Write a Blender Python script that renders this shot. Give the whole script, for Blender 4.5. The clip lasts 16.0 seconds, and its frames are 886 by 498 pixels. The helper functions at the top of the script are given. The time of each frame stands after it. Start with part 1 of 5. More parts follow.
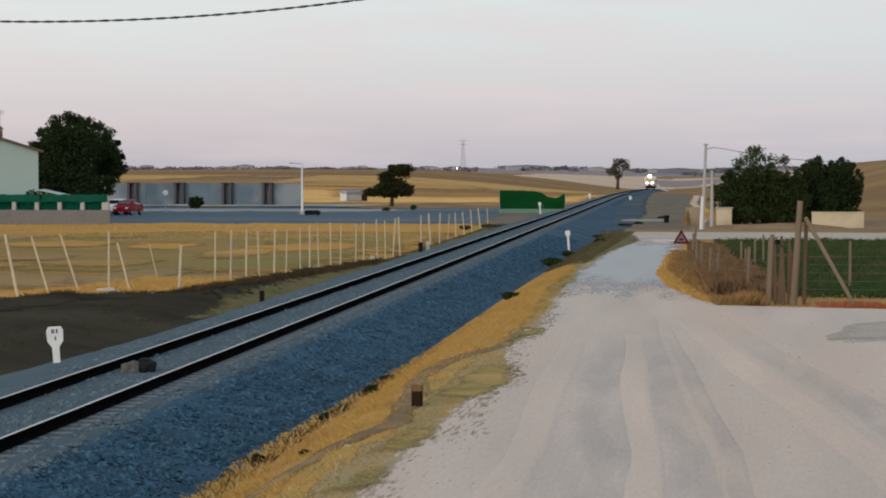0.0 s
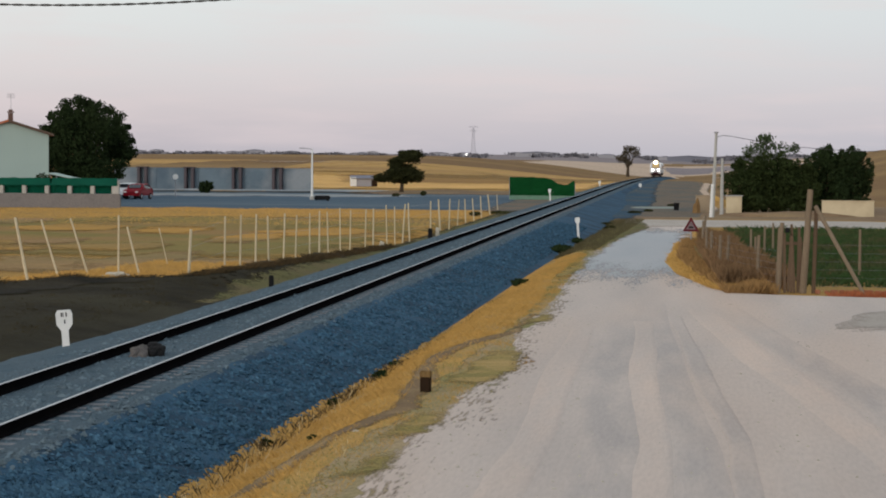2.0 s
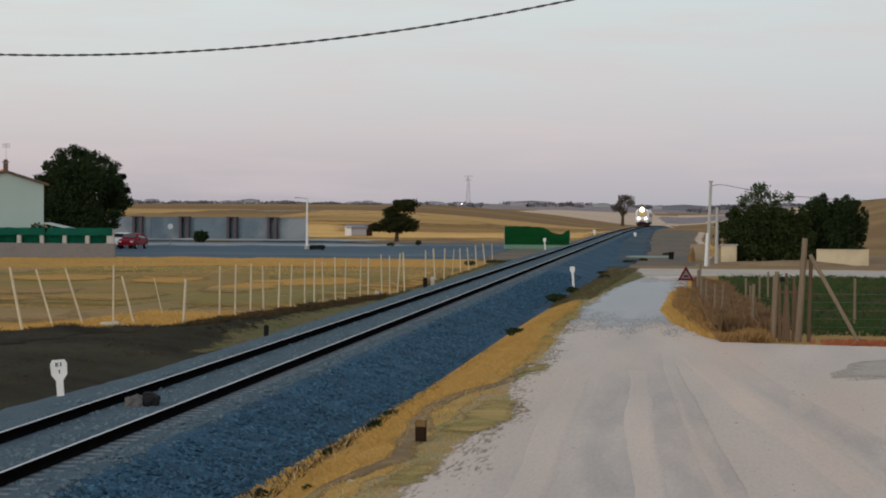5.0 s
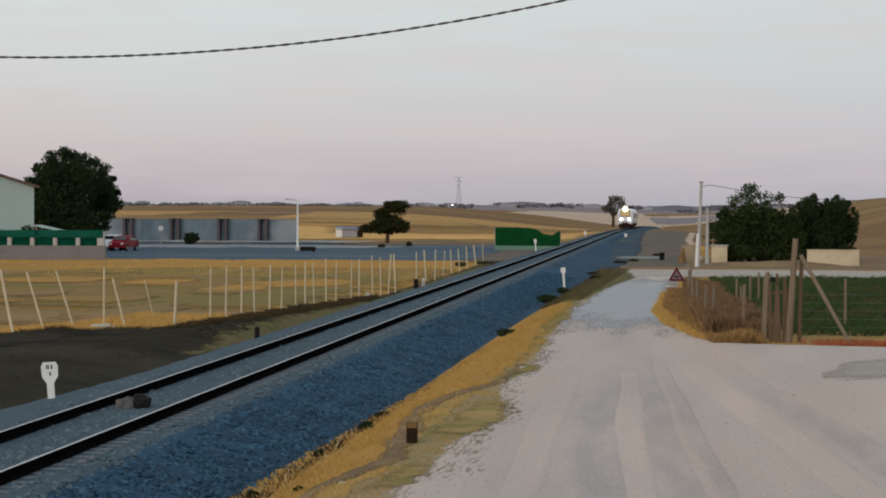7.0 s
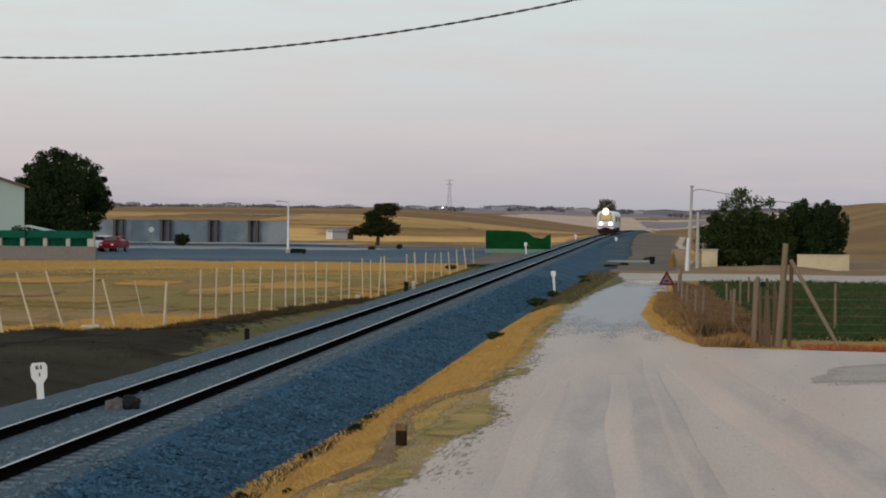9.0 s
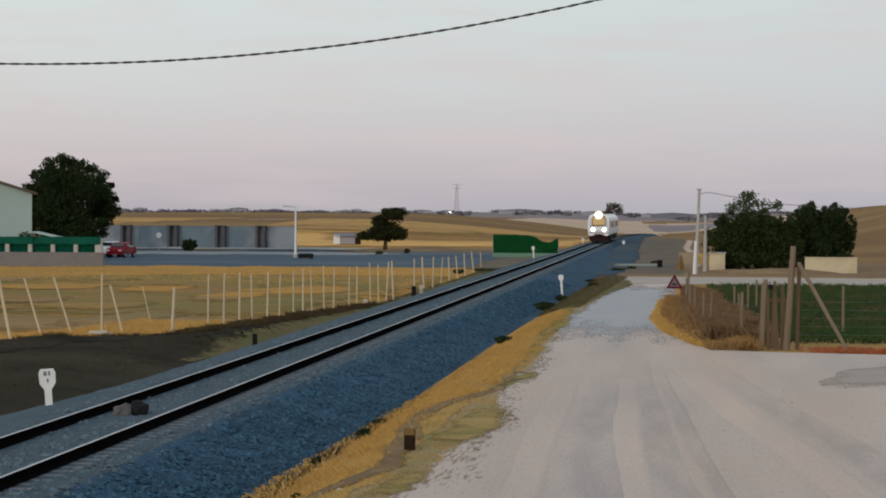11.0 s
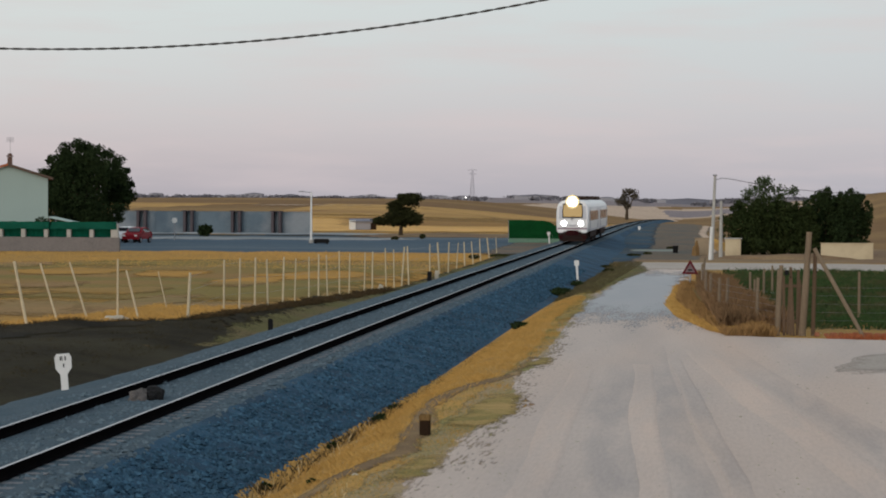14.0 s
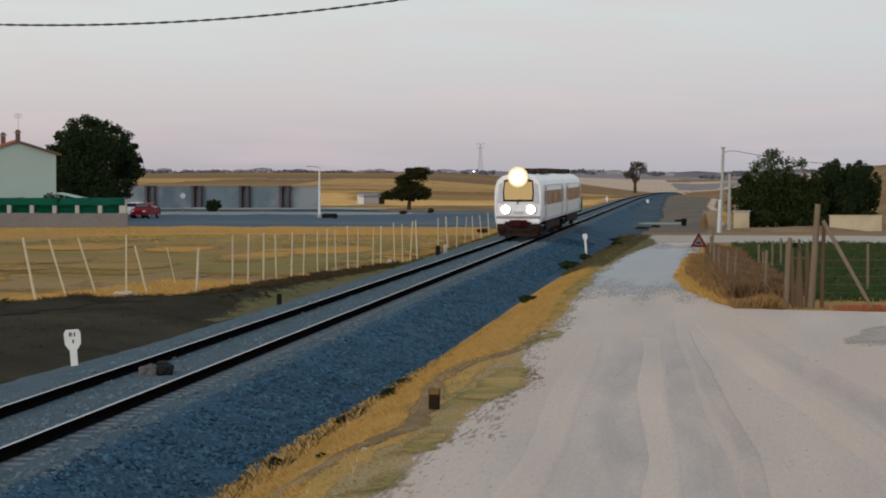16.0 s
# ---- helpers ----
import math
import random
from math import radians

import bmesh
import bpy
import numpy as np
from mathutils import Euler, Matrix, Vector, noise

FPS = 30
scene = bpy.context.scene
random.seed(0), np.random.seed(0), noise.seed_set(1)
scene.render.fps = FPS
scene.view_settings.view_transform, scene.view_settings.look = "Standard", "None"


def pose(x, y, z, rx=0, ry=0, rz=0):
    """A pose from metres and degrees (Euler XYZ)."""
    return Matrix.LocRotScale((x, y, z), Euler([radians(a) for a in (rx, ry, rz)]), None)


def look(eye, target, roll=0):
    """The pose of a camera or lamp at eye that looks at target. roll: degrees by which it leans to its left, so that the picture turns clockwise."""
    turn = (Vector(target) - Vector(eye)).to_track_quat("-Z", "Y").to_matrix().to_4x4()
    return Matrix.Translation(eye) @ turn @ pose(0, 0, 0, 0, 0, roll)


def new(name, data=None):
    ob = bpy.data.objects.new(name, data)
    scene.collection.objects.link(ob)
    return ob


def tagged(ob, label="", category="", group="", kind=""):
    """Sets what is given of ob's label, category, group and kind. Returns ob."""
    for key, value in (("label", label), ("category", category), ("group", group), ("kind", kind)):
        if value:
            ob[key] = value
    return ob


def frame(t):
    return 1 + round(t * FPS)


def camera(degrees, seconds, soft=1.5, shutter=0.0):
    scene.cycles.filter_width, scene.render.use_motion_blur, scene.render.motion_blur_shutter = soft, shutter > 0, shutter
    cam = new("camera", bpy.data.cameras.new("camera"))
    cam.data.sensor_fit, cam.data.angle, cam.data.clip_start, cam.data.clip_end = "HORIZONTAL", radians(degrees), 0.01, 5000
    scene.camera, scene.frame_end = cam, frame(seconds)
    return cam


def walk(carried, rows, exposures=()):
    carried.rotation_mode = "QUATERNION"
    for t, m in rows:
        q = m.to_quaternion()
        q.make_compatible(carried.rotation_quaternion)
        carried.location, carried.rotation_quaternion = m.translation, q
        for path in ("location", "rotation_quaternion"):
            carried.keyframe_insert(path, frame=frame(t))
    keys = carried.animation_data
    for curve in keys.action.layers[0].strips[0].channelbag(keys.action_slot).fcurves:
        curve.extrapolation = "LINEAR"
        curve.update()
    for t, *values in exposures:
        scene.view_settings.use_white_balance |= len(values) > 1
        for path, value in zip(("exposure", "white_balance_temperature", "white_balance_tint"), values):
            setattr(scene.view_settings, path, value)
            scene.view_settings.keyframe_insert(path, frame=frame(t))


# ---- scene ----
# ---- camera: hand-held, long lens, the operator stands on one spot ----
EYE = (0.0, 0.0, 3.95)
cam = camera(21.16, 16.0, soft=1.9)
TURNS = [
    (0.0, 88.047, 0.000, 5.900), (0.5, 87.947, -0.053, 6.100), (1.0, 87.752, 0.018, 6.620),
    (1.5, 87.526, -0.384, 5.899), (2.0, 87.710, -0.381, 6.144), (2.5, 88.686, -0.145, 6.184),
    (3.0, 89.157, -0.076, 6.275), (3.5, 89.057, -0.289, 6.257), (4.0, 88.907, -0.421, 6.072),
    (5.2, 88.900, -0.300, 6.020), (6.5, 88.871, -0.205, 5.989), (7.0, 88.933, -0.171, 5.794),
    (7.5, 89.055, -0.307, 5.935), (8.0, 89.131, -0.521, 5.757), (8.5, 88.985, -0.559, 5.571),
    (9.7, 89.050, -0.400, 5.650), (11.0, 89.105, -0.243, 5.744), (11.5, 88.748, -0.250, 5.726),
    (12.0, 88.698, -0.201, 5.892), (12.5, 88.788, -0.188, 5.947), (13.0, 88.835, -0.145, 6.010),
    (13.5, 88.894, -0.147, 6.134), (14.0, 88.751, -0.290, 6.121), (14.5, 88.627, -0.145, 5.929),
    (15.0, 88.474, -0.072, 5.578), (15.5, 88.259, -0.082, 5.745), (16.0, 88.125, 0.005, 6.316),
]
walk(cam, [(t, pose(*EYE, rx, ry, rz)) for t, rx, ry, rz in TURNS],
     [(0.0, 0.13), (2.0, 0.14), (2.6, 0.03), (3.2, -0.06), (14.0, -0.06), (16.0, -0.03)])

# ---- world and light: dusk, just after sunset, the glow is behind the operator ----
world = bpy.data.worlds.new("dusk_sky")
scene.world = world
world.use_nodes = True
wn, wl = world.node_tree.nodes, world.node_tree.links
wn.clear()
w_out = wn.new("ShaderNodeOutputWorld")
w_bg = wn.new("ShaderNodeBackground")
w_bg.inputs["Strength"].default_value = 1.0
w_tc = wn.new("ShaderNodeTexCoord")
w_sep = wn.new("ShaderNodeSeparateXYZ")
wl.new(w_tc.outputs["Generated"], w_sep.inputs[0])
w_ramp = wn.new("ShaderNodeValToRGB")
e = w_ramp.color_ramp.elements
e[0].position, e[0].color = 0.0, (0.455, 0.425, 0.465, 1)
e[1].position, e[1].color = 1.0, (0.52, 0.59, 0.66, 1)
for p, c in ((0.006, (0.495, 0.455, 0.49)), (0.017, (0.56, 0.51, 0.532)), (0.03, (0.608, 0.572, 0.588)), (0.053, (0.645, 0.665, 0.675)), (0.09, (0.68, 0.74, 0.74)), (0.35, (0.62, 0.68, 0.72))):
    k = e.new(p)
    k.color = (*c, 1)
wl.new(w_sep.outputs["Z"], w_ramp.inputs[0])
# faint streaks of thin cloud
w_map = wn.new("ShaderNodeMapping")
w_map.inputs["Scale"].default_value = (9, 9, 70)
w_map.inputs["Rotation"].default_value = (0.0, 0.10, 0.0)
wl.new(w_tc.outputs["Generated"], w_map.inputs[0])
w_noise = wn.new("ShaderNodeTexNoise")
w_noise.inputs["Scale"].default_value = 1.6
w_noise.inputs["Detail"].default_value = 5
wl.new(w_map.outputs[0], w_noise.inputs["Vector"])
w_cl = wn.new("ShaderNodeMapRange")
w_cl.inputs["From Min"].default_value, w_cl.inputs["From Max"].default_value = 0.45, 0.72
w_cl.inputs["To Min"].default_value, w_cl.inputs["To Max"].default_value = 0.0, 0.42
wl.new(w_noise.outputs[0], w_cl.inputs[0])
w_mix = wn.new("ShaderNodeMixRGB")
w_mix.inputs["Color2"].default_value = (0.66, 0.575, 0.59, 1)
wl.new(w_cl.outputs[0], w_mix.inputs["Fac"])
w_side = wn.new("ShaderNodeMapRange")
w_side.inputs["From Min"].default_value, w_side.inputs["From Max"].default_value = -0.32, 0.15
w_side.inputs["To Min"].default_value, w_side.inputs["To Max"].default_value = 0.0, 0.32
wl.new(w_sep.outputs["X"], w_side.inputs[0])
w_cool = wn.new("ShaderNodeMixRGB")
w_cool.inputs["Color2"].default_value = (0.45, 0.515, 0.60, 1)
wl.new(w_side.outputs[0], w_cool.inputs["Fac"])
wl.new(w_ramp.outputs[0], w_cool.inputs["Color1"])
wl.new(w_cool.outputs[0], w_mix.inputs["Color1"])
w_sky = wn.new("ShaderNodeTexSky")
w_sky.sky_type = "NISHITA"
w_sky.sun_disc = False
w_sky.sun_elevation, w_sky.sun_rotation = radians(3), radians(205)
w_add = wn.new("ShaderNodeMixRGB")
w_add.blend_type = "ADD"
w_add.inputs["Fac"].default_value = 0.012
wl.new(w_mix.outputs[0], w_add.inputs["Color1"])
wl.new(w_sky.outputs[0], w_add.inputs["Color2"])
wl.new(w_add.outputs[0], w_bg.inputs["Color"])
wl.new(w_bg.outputs[0], w_out.inputs["Surface"])

sun_data = bpy.data.lights.new("sun", "SUN")
sun_data.energy, sun_data.angle, sun_data.color = 1.08, radians(35), (1.0, 0.90, 0.80)
sun = new("sun", sun_data)
sun.matrix_world = look((0, 0, 60), (25, 55, 42))


# ---- materials ----
def node_mat(name, c1, c2, scale=3.0, rough=0.9, metal=0.0, bump=0.3, fine=30.0, c3=None, big=0.15, bump_dist=0.02, contrast=0.25, spec=0.04, vary=0.0, stretch=(1, 1, 1), grainy=0.7, into=None, veil=0.0, worn=None):
    """Two-scale procedural surface: broad patches between c1 and c2, stains c3, fine grain and bump."""
    m = bpy.data.materials.new(name)
    m.use_nodes = True
    n, l = m.node_tree.nodes, m.node_tree.links
    b = n["Principled BSDF"]
    b.inputs["Roughness"].default_value, b.inputs["Metallic"].default_value = rough, metal
    b.inputs["Specular IOR Level"].default_value = spec
    tc = n.new("ShaderNodeTexCoord")
    mp = n.new("ShaderNodeMapping")
    mp.inputs["Scale"].default_value = stretch
    l.new(tc.outputs["Object"], mp.inputs[0])

    def noise_at(s, detail=6):
        t = n.new("ShaderNodeTexNoise")
        t.inputs["Scale"].default_value, t.inputs["Detail"].default_value = s, detail
        l.new(mp.outputs[0], t.inputs["Vector"])
        return t

    def spread(out, lo, hi):
        r = n.new("ShaderNodeMapRange")
        r.inputs["From Min"].default_value, r.inputs["From Max"].default_value = lo, hi
        l.new(out, r.inputs[0])
        return r.outputs[0]

    def mixed(fac, a, bb, mode="MIX"):
        x = n.new("ShaderNodeMixRGB")
        x.blend_type = mode
        if isinstance(fac, float):
            x.inputs["Fac"].default_value = fac
        else:
            l.new(fac, x.inputs["Fac"])
        for v, i in ((a, "Color1"), (bb, "Color2")):
            if isinstance(v, tuple):
                x.inputs[i].default_value = (*v, 1)
            else:
                l.new(v, x.inputs[i])
        return x.outputs[0]

    n1, n2 = noise_at(scale), noise_at(fine)
    col = mixed(spread(n1.outputs[0], 0.5 - contrast, 0.5 + contrast), c1, c2)
    if c3:
        n3 = noise_at(big)
        col = mixed(spread(n3.outputs[0], 0.45, 0.65), col, c3)
    grain = n.new("ShaderNodeValToRGB")
    grain.color_ramp.elements[0].color, grain.color_ramp.elements[0].position = (0.55, 0.55, 0.55, 1), 0.3
    grain.color_ramp.elements[1].color, grain.color_ramp.elements[1].position = (1, 1, 1, 1), 0.62
    l.new(n2.outputs[0], grain.inputs[0])
    col = mixed(float(grainy), col, grain.outputs[0], "MULTIPLY")
    if vary:
        oi, gi = n.new("ShaderNodeObjectInfo"), n.new("ShaderNodeNewGeometry")
        ad = n.new("ShaderNodeMath")
        ad.operation = "ADD"
        l.new(oi.outputs["Random"], ad.inputs[0])
        l.new(gi.outputs["Random Per Island"], ad.inputs[1])
        hv = n.new("ShaderNodeHueSaturation")
        mr = n.new("ShaderNodeMapRange")
        mr.inputs["From Max"].default_value = 2.0
        mr.inputs["To Min"].default_value, mr.inputs["To Max"].default_value = 1 - vary, 1 + vary
        l.new(ad.outputs[0], mr.inputs[0])
        l.new(mr.outputs[0], hv.inputs["Value"])
        l.new(col, hv.inputs["Color"])
        col = hv.outputs[0]
    if worn:
        # rubbed surface in the middle of the strip
        at = n.new("ShaderNodeAttribute")
        at.attribute_name = "inside"
        band, dabs = noise_at(2.2, 3), n.new("ShaderNodeMath")
        dabs.operation = "MULTIPLY"
        l.new(at.outputs["Fac"], dabs.inputs[0])
        l.new(spread(band.outputs[0], 0.25, 0.6), dabs.inputs[1])
        col = mixed(dabs.outputs[0], col, mixed(1.0, col, worn, "MULTIPLY"))
    if into or veil:
        # thins out towards the edge of the patch
        at = n.new("ShaderNodeAttribute")
        at.attribute_name = "inside"
        rag1, rag2 = noise_at(fine * 0.1, 4), noise_at(fine * (0.9 if veil else 0.5), 2)
        s1, s3 = n.new("ShaderNodeMath"), n.new("ShaderNodeMath")
        s1.operation, s3.operation = "ADD", "MULTIPLY_ADD"
        l.new(rag1.outputs[0], s1.inputs[0])
        l.new(at.outputs["Fac"], s1.inputs[1])
        l.new(rag2.outputs[0], s3.inputs[0])
        s3.inputs[1].default_value = 1.2 if veil else 0.5
        l.new(s1.outputs[0], s3.inputs[2])
        if veil:
            wide = n.new("ShaderNodeMapRange")
            wide.inputs["From Min"].default_value, wide.inputs["From Max"].default_value = 1.38, 1.76
            wide.inputs["To Max"].default_value = veil
            l.new(s3.outputs[0], wide.inputs[0])
            l.new(wide.outputs[0], b.inputs["Alpha"])
        else:
            other = mixed(spread(n1.outputs[0], 0.3, 0.7), into[0], into[1])
            other = mixed(0.5, other, grain.outputs[0], "MULTIPLY")
            col = mixed(spread(s3.outputs[0], 1.0, 1.5), other, col)
    l.new(col, b.inputs["Base Color"])
    if bump:
        bp = n.new("ShaderNodeBump")
        bp.inputs["Strength"].default_value, bp.inputs["Distance"].default_value = bump, bump_dist
        l.new(n2.outputs[0], bp.inputs["Height"])
        l.new(bp.outputs[0], b.inputs["Normal"])
    return m


def glow_mat(name, color, strength, base=(0.9, 0.9, 0.85)):
    m = bpy.data.materials.new(name)
    m.use_nodes = True
    b = m.node_tree.nodes["Principled BSDF"]
    b.inputs["Base Color"].default_value = (*base, 1)
    b.inputs["Emission Color"].default_value = (*color, 1)
    b.inputs["Emission Strength"].default_value = strength
    return m


def glass_mat(name, color, rough=0.08):
    m = bpy.data.materials.new(name)
    m.use_nodes = True
    b = m.node_tree.nodes["Principled BSDF"]
    b.inputs["Base Color"].default_value = (*color, 1)
    b.inputs["Roughness"].default_value = rough
    b.inputs["Specular IOR Level"].default_value = 0.8
    return m


COVER = {}


def spec(name, *a, **k):
    COVER[name] = (a, k)
    return node_mat(name, *a, **k)


M = {
    "dry_field": spec("dry_field", (0.53, 0.285, 0.068), (0.39, 0.228, 0.068), 0.35, fine=9, c3=(0.30, 0.20, 0.075), big=0.06, bump=0.6, bump_dist=0.06, stretch=(0.4, 1, 1)),
    "green_scrub": spec("green_scrub", (0.205, 0.178, 0.058), (0.285, 0.195, 0.066), 0.25, fine=12, c3=(0.31, 0.19, 0.075), big=0.1, bump=0.6, bump_dist=0.05, stretch=(0.35, 1, 1)),
    "road_dirt": spec("road_dirt", (0.57, 0.477, 0.412), (0.435, 0.372, 0.332), 0.55, fine=16, c3=(0.56, 0.43, 0.345), big=0.16, bump=0.4, bump_dist=0.02, stretch=(1.0, 0.13, 1), grainy=0.22, contrast=0.26, spec=0.12, rough=0.8),
    # road dirt with the sky's grazing sheen put into its grey
    "sky_grey_dirt": spec("sky_grey_dirt", (0.41, 0.41, 0.41), (0.36, 0.37, 0.38), 0.5, fine=14, bump=0.4, bump_dist=0.02, stretch=(1.0, 0.15, 1), grainy=0.2, spec=0.2, rough=0.8),
    "cross_road": spec("cross_road", (0.50, 0.44, 0.38), (0.42, 0.37, 0.32), 0.4, fine=14),
    "brown_earth": spec("brown_earth", (0.27, 0.18, 0.11), (0.20, 0.135, 0.085), 0.6, fine=10, c3=(0.31, 0.22, 0.12), big=0.1, bump=0.6, bump_dist=0.05),
    "tan_grass": spec("tan_grass", (0.40, 0.245, 0.11), (0.30, 0.185, 0.09), 0.5, fine=10, c3=(0.26, 0.19, 0.08), big=0.12, bump=0.6, bump_dist=0.05, stretch=(0.5, 1, 1)),
    "dark_soil": spec("dark_soil", (0.017, 0.016, 0.013), (0.036, 0.031, 0.022), 0.7, fine=9, c3=(0.060, 0.050, 0.033), big=0.25, bump=0.9, bump_dist=0.1),
    "ditch": spec("ditch", (0.044, 0.037, 0.022), (0.017, 0.015, 0.010), 0.9, fine=10, c3=(0.048, 0.042, 0.025), big=0.16, bump=0.8, bump_dist=0.06),
    "verge": spec("verge", (0.55, 0.335, 0.10), (0.45, 0.28, 0.095), 0.8, fine=18, c3=(0.40, 0.27, 0.12), big=0.45, bump=0.7, bump_dist=0.04),
    "lot": spec("lot", (0.060, 0.098, 0.135), (0.09, 0.13, 0.165), 0.12, fine=5, c3=(0.12, 0.155, 0.18), big=0.04, bump=0.2, stretch=(0.2, 1.5, 1)),
    "verge_edge": spec("verge_edge", (0.42, 0.31, 0.18), (0.35, 0.265, 0.15), 0.6, fine=16, c3=(0.235, 0.215, 0.085), big=0.5, bump=0.6, bump_dist=0.04, stretch=(1, 0.3, 1)),
    "bare_soil": spec("bare_soil", (0.25, 0.165, 0.09), (0.19, 0.13, 0.075), 0.8, fine=16, c3=(0.33, 0.23, 0.12), big=0.5, bump=0.6, bump_dist=0.04),
    "weed_olive": spec("weed_olive", (0.105, 0.095, 0.05), (0.14, 0.115, 0.062), 0.5, fine=6, bump=0, vary=0.3),
    "block_grey": spec("block_grey", (0.155, 0.14, 0.13), (0.115, 0.105, 0.10), 3, fine=18, bump=0.4),
    # leaves of the lone far tree, haze put into their browner colour
    "leaf_haze": spec("leaf_haze", (0.085, 0.072, 0.052), (0.11, 0.092, 0.065), 0.4, fine=3, bump=0, vary=0.25, rough=0.9, spec=0.1),
    "apron": spec("apron", (0.28, 0.31, 0.27), (0.23, 0.26, 0.235), 0.3, fine=6),
    "slate_blue": spec("slate_blue", (0.032, 0.074, 0.115), (0.050, 0.090, 0.125), 0.6, fine=8, c3=(0.085, 0.095, 0.095), big=0.1),
    "leaf_mid": spec("leaf_mid", (0.032, 0.048, 0.016), (0.048, 0.064, 0.022), 0.4, fine=3, bump=0, vary=0.3, rough=0.9),
    "green_tuft": spec("green_tuft", (0.235, 0.195, 0.068), (0.34, 0.25, 0.09), 1.2, fine=18, c3=(0.44, 0.30, 0.12), big=1.1, bump=0.6, bump_dist=0.03),
    "grass_red": spec("grass_red", (0.42, 0.13, 0.055), (0.34, 0.12, 0.06), 0.6, fine=6, bump=0, vary=0.25),
    "straw": spec("straw", (0.66, 0.52, 0.30), (0.55, 0.42, 0.22), 1, fine=8, bump=0, vary=0.25),
    "ditch_green": spec("ditch_green", (0.115, 0.115, 0.044), (0.155, 0.135, 0.056), 0.6, fine=12, c3=(0.165, 0.13, 0.065), big=0.2, bump=0.6, bump_dist=0.04),
    "slate": spec("slate", (0.155, 0.125, 0.095), (0.195, 0.15, 0.108), 0.3, fine=5, c3=(0.125, 0.120, 0.105), big=0.25, stretch=(1, 0.4, 1)),
    "sign_inner": spec("sign_inner", (0.23, 0.17, 0.18), (0.19, 0.145, 0.15), 3, fine=20),
    "pale_strip": spec("pale_strip", (0.36, 0.375, 0.37), (0.25, 0.27, 0.28), 0.3, fine=4),
    "crop": spec("crop", (0.042, 0.080, 0.028), (0.064, 0.090, 0.036), 0.5, fine=8, c3=(0.10, 0.085, 0.045), big=0.13, bump=0.8, bump_dist=0.06),
    "gold_field": spec("gold_field", (0.55, 0.33, 0.115), (0.43, 0.26, 0.09), 0.05, fine=1.2, c3=(0.36, 0.21, 0.08), big=0.02, stretch=(0.4, 1, 1)),
    "bright_stubble": spec("bright_stubble", (0.72, 0.43, 0.15), (0.62, 0.36, 0.12), 0.06, fine=1.2, stretch=(0.3, 1, 1)),
    "brown_field": spec("brown_field", (0.25, 0.145, 0.065), (0.20, 0.12, 0.055), 0.05, fine=1.0, c3=(0.30, 0.19, 0.08), big=0.015, stretch=(0.4, 1, 1)),
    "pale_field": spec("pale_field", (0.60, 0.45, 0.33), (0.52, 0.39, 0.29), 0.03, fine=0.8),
    # distance haze is put into this field's mauve-grey colour
    "haze_field": spec("haze_field", (0.30, 0.25, 0.245), (0.235, 0.20, 0.205), 0.02, fine=0.5),
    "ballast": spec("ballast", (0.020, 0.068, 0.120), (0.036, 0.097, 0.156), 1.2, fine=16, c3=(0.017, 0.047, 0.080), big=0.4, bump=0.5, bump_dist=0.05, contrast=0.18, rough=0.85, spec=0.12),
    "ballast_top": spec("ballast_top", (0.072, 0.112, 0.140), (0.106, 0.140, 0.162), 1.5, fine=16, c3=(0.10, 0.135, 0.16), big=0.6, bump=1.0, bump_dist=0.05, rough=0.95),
    "ballast_stone": spec("ballast_stone", (0.025, 0.069, 0.117), (0.064, 0.132, 0.19), 3, fine=20, bump=0.2, vary=0.75, rough=0.85, spec=0.1),
    "pale_stone": spec("pale_stone", (0.090, 0.133, 0.163), (0.125, 0.163, 0.185), 3, fine=20, bump=0.2, vary=0.5),
    "rail_rust": spec("rail_rust", (0.004, 0.004, 0.005), (0.008, 0.007, 0.007), 3, fine=40, rough=0.9, bump=0.2, spec=0.0),
    "rail_shine": spec("rail_shine", (0.60, 0.60, 0.61), (0.50, 0.49, 0.49), 2, fine=30, rough=0.5, metal=1.0, bump=0.03, grainy=0.2),
    "sleeper": spec("sleeper", (0.24, 0.25, 0.26), (0.19, 0.20, 0.215), 3, fine=30),
    "concrete": spec("concrete", (0.50, 0.485, 0.45), (0.42, 0.41, 0.385), 1.5, fine=22, bump=0.15),
    "concrete_grey": spec("concrete_grey", (0.165, 0.215, 0.25), (0.095, 0.13, 0.165), 0.3, fine=6, c3=(0.25, 0.275, 0.295), big=0.18, bump=0.2, grainy=0.2),
    "pillar_brick": spec("pillar_brick", (0.125, 0.10, 0.105), (0.09, 0.08, 0.09), 1.5, fine=10),
    "post_pale": spec("post_pale", (0.66, 0.56, 0.385), (0.56, 0.48, 0.335), 2, fine=25, bump=0.15, vary=0.1),
    "white_paint": spec("white_paint", (0.78, 0.78, 0.76), (0.68, 0.68, 0.66), 3, fine=30, rough=0.6, bump=0.05, grainy=0.14),
    "house_wall": spec("house_wall", (0.385, 0.47, 0.425), (0.36, 0.44, 0.40), 0.4, fine=12, bump=0.1, grainy=0.14),
    "roof_tile": spec("roof_tile", (0.50, 0.17, 0.08), (0.38, 0.13, 0.07), 1.2, fine=8, bump=0.6),
    "brick": spec("brick", (0.17, 0.105, 0.085), (0.13, 0.085, 0.07), 3, fine=14),
    "roof_edge": spec("roof_edge", (0.16, 0.11, 0.085), (0.12, 0.09, 0.07), 2, fine=12),
    "render_wall": spec("render_wall", (0.235, 0.215, 0.205), (0.20, 0.185, 0.18), 0.8, fine=12),
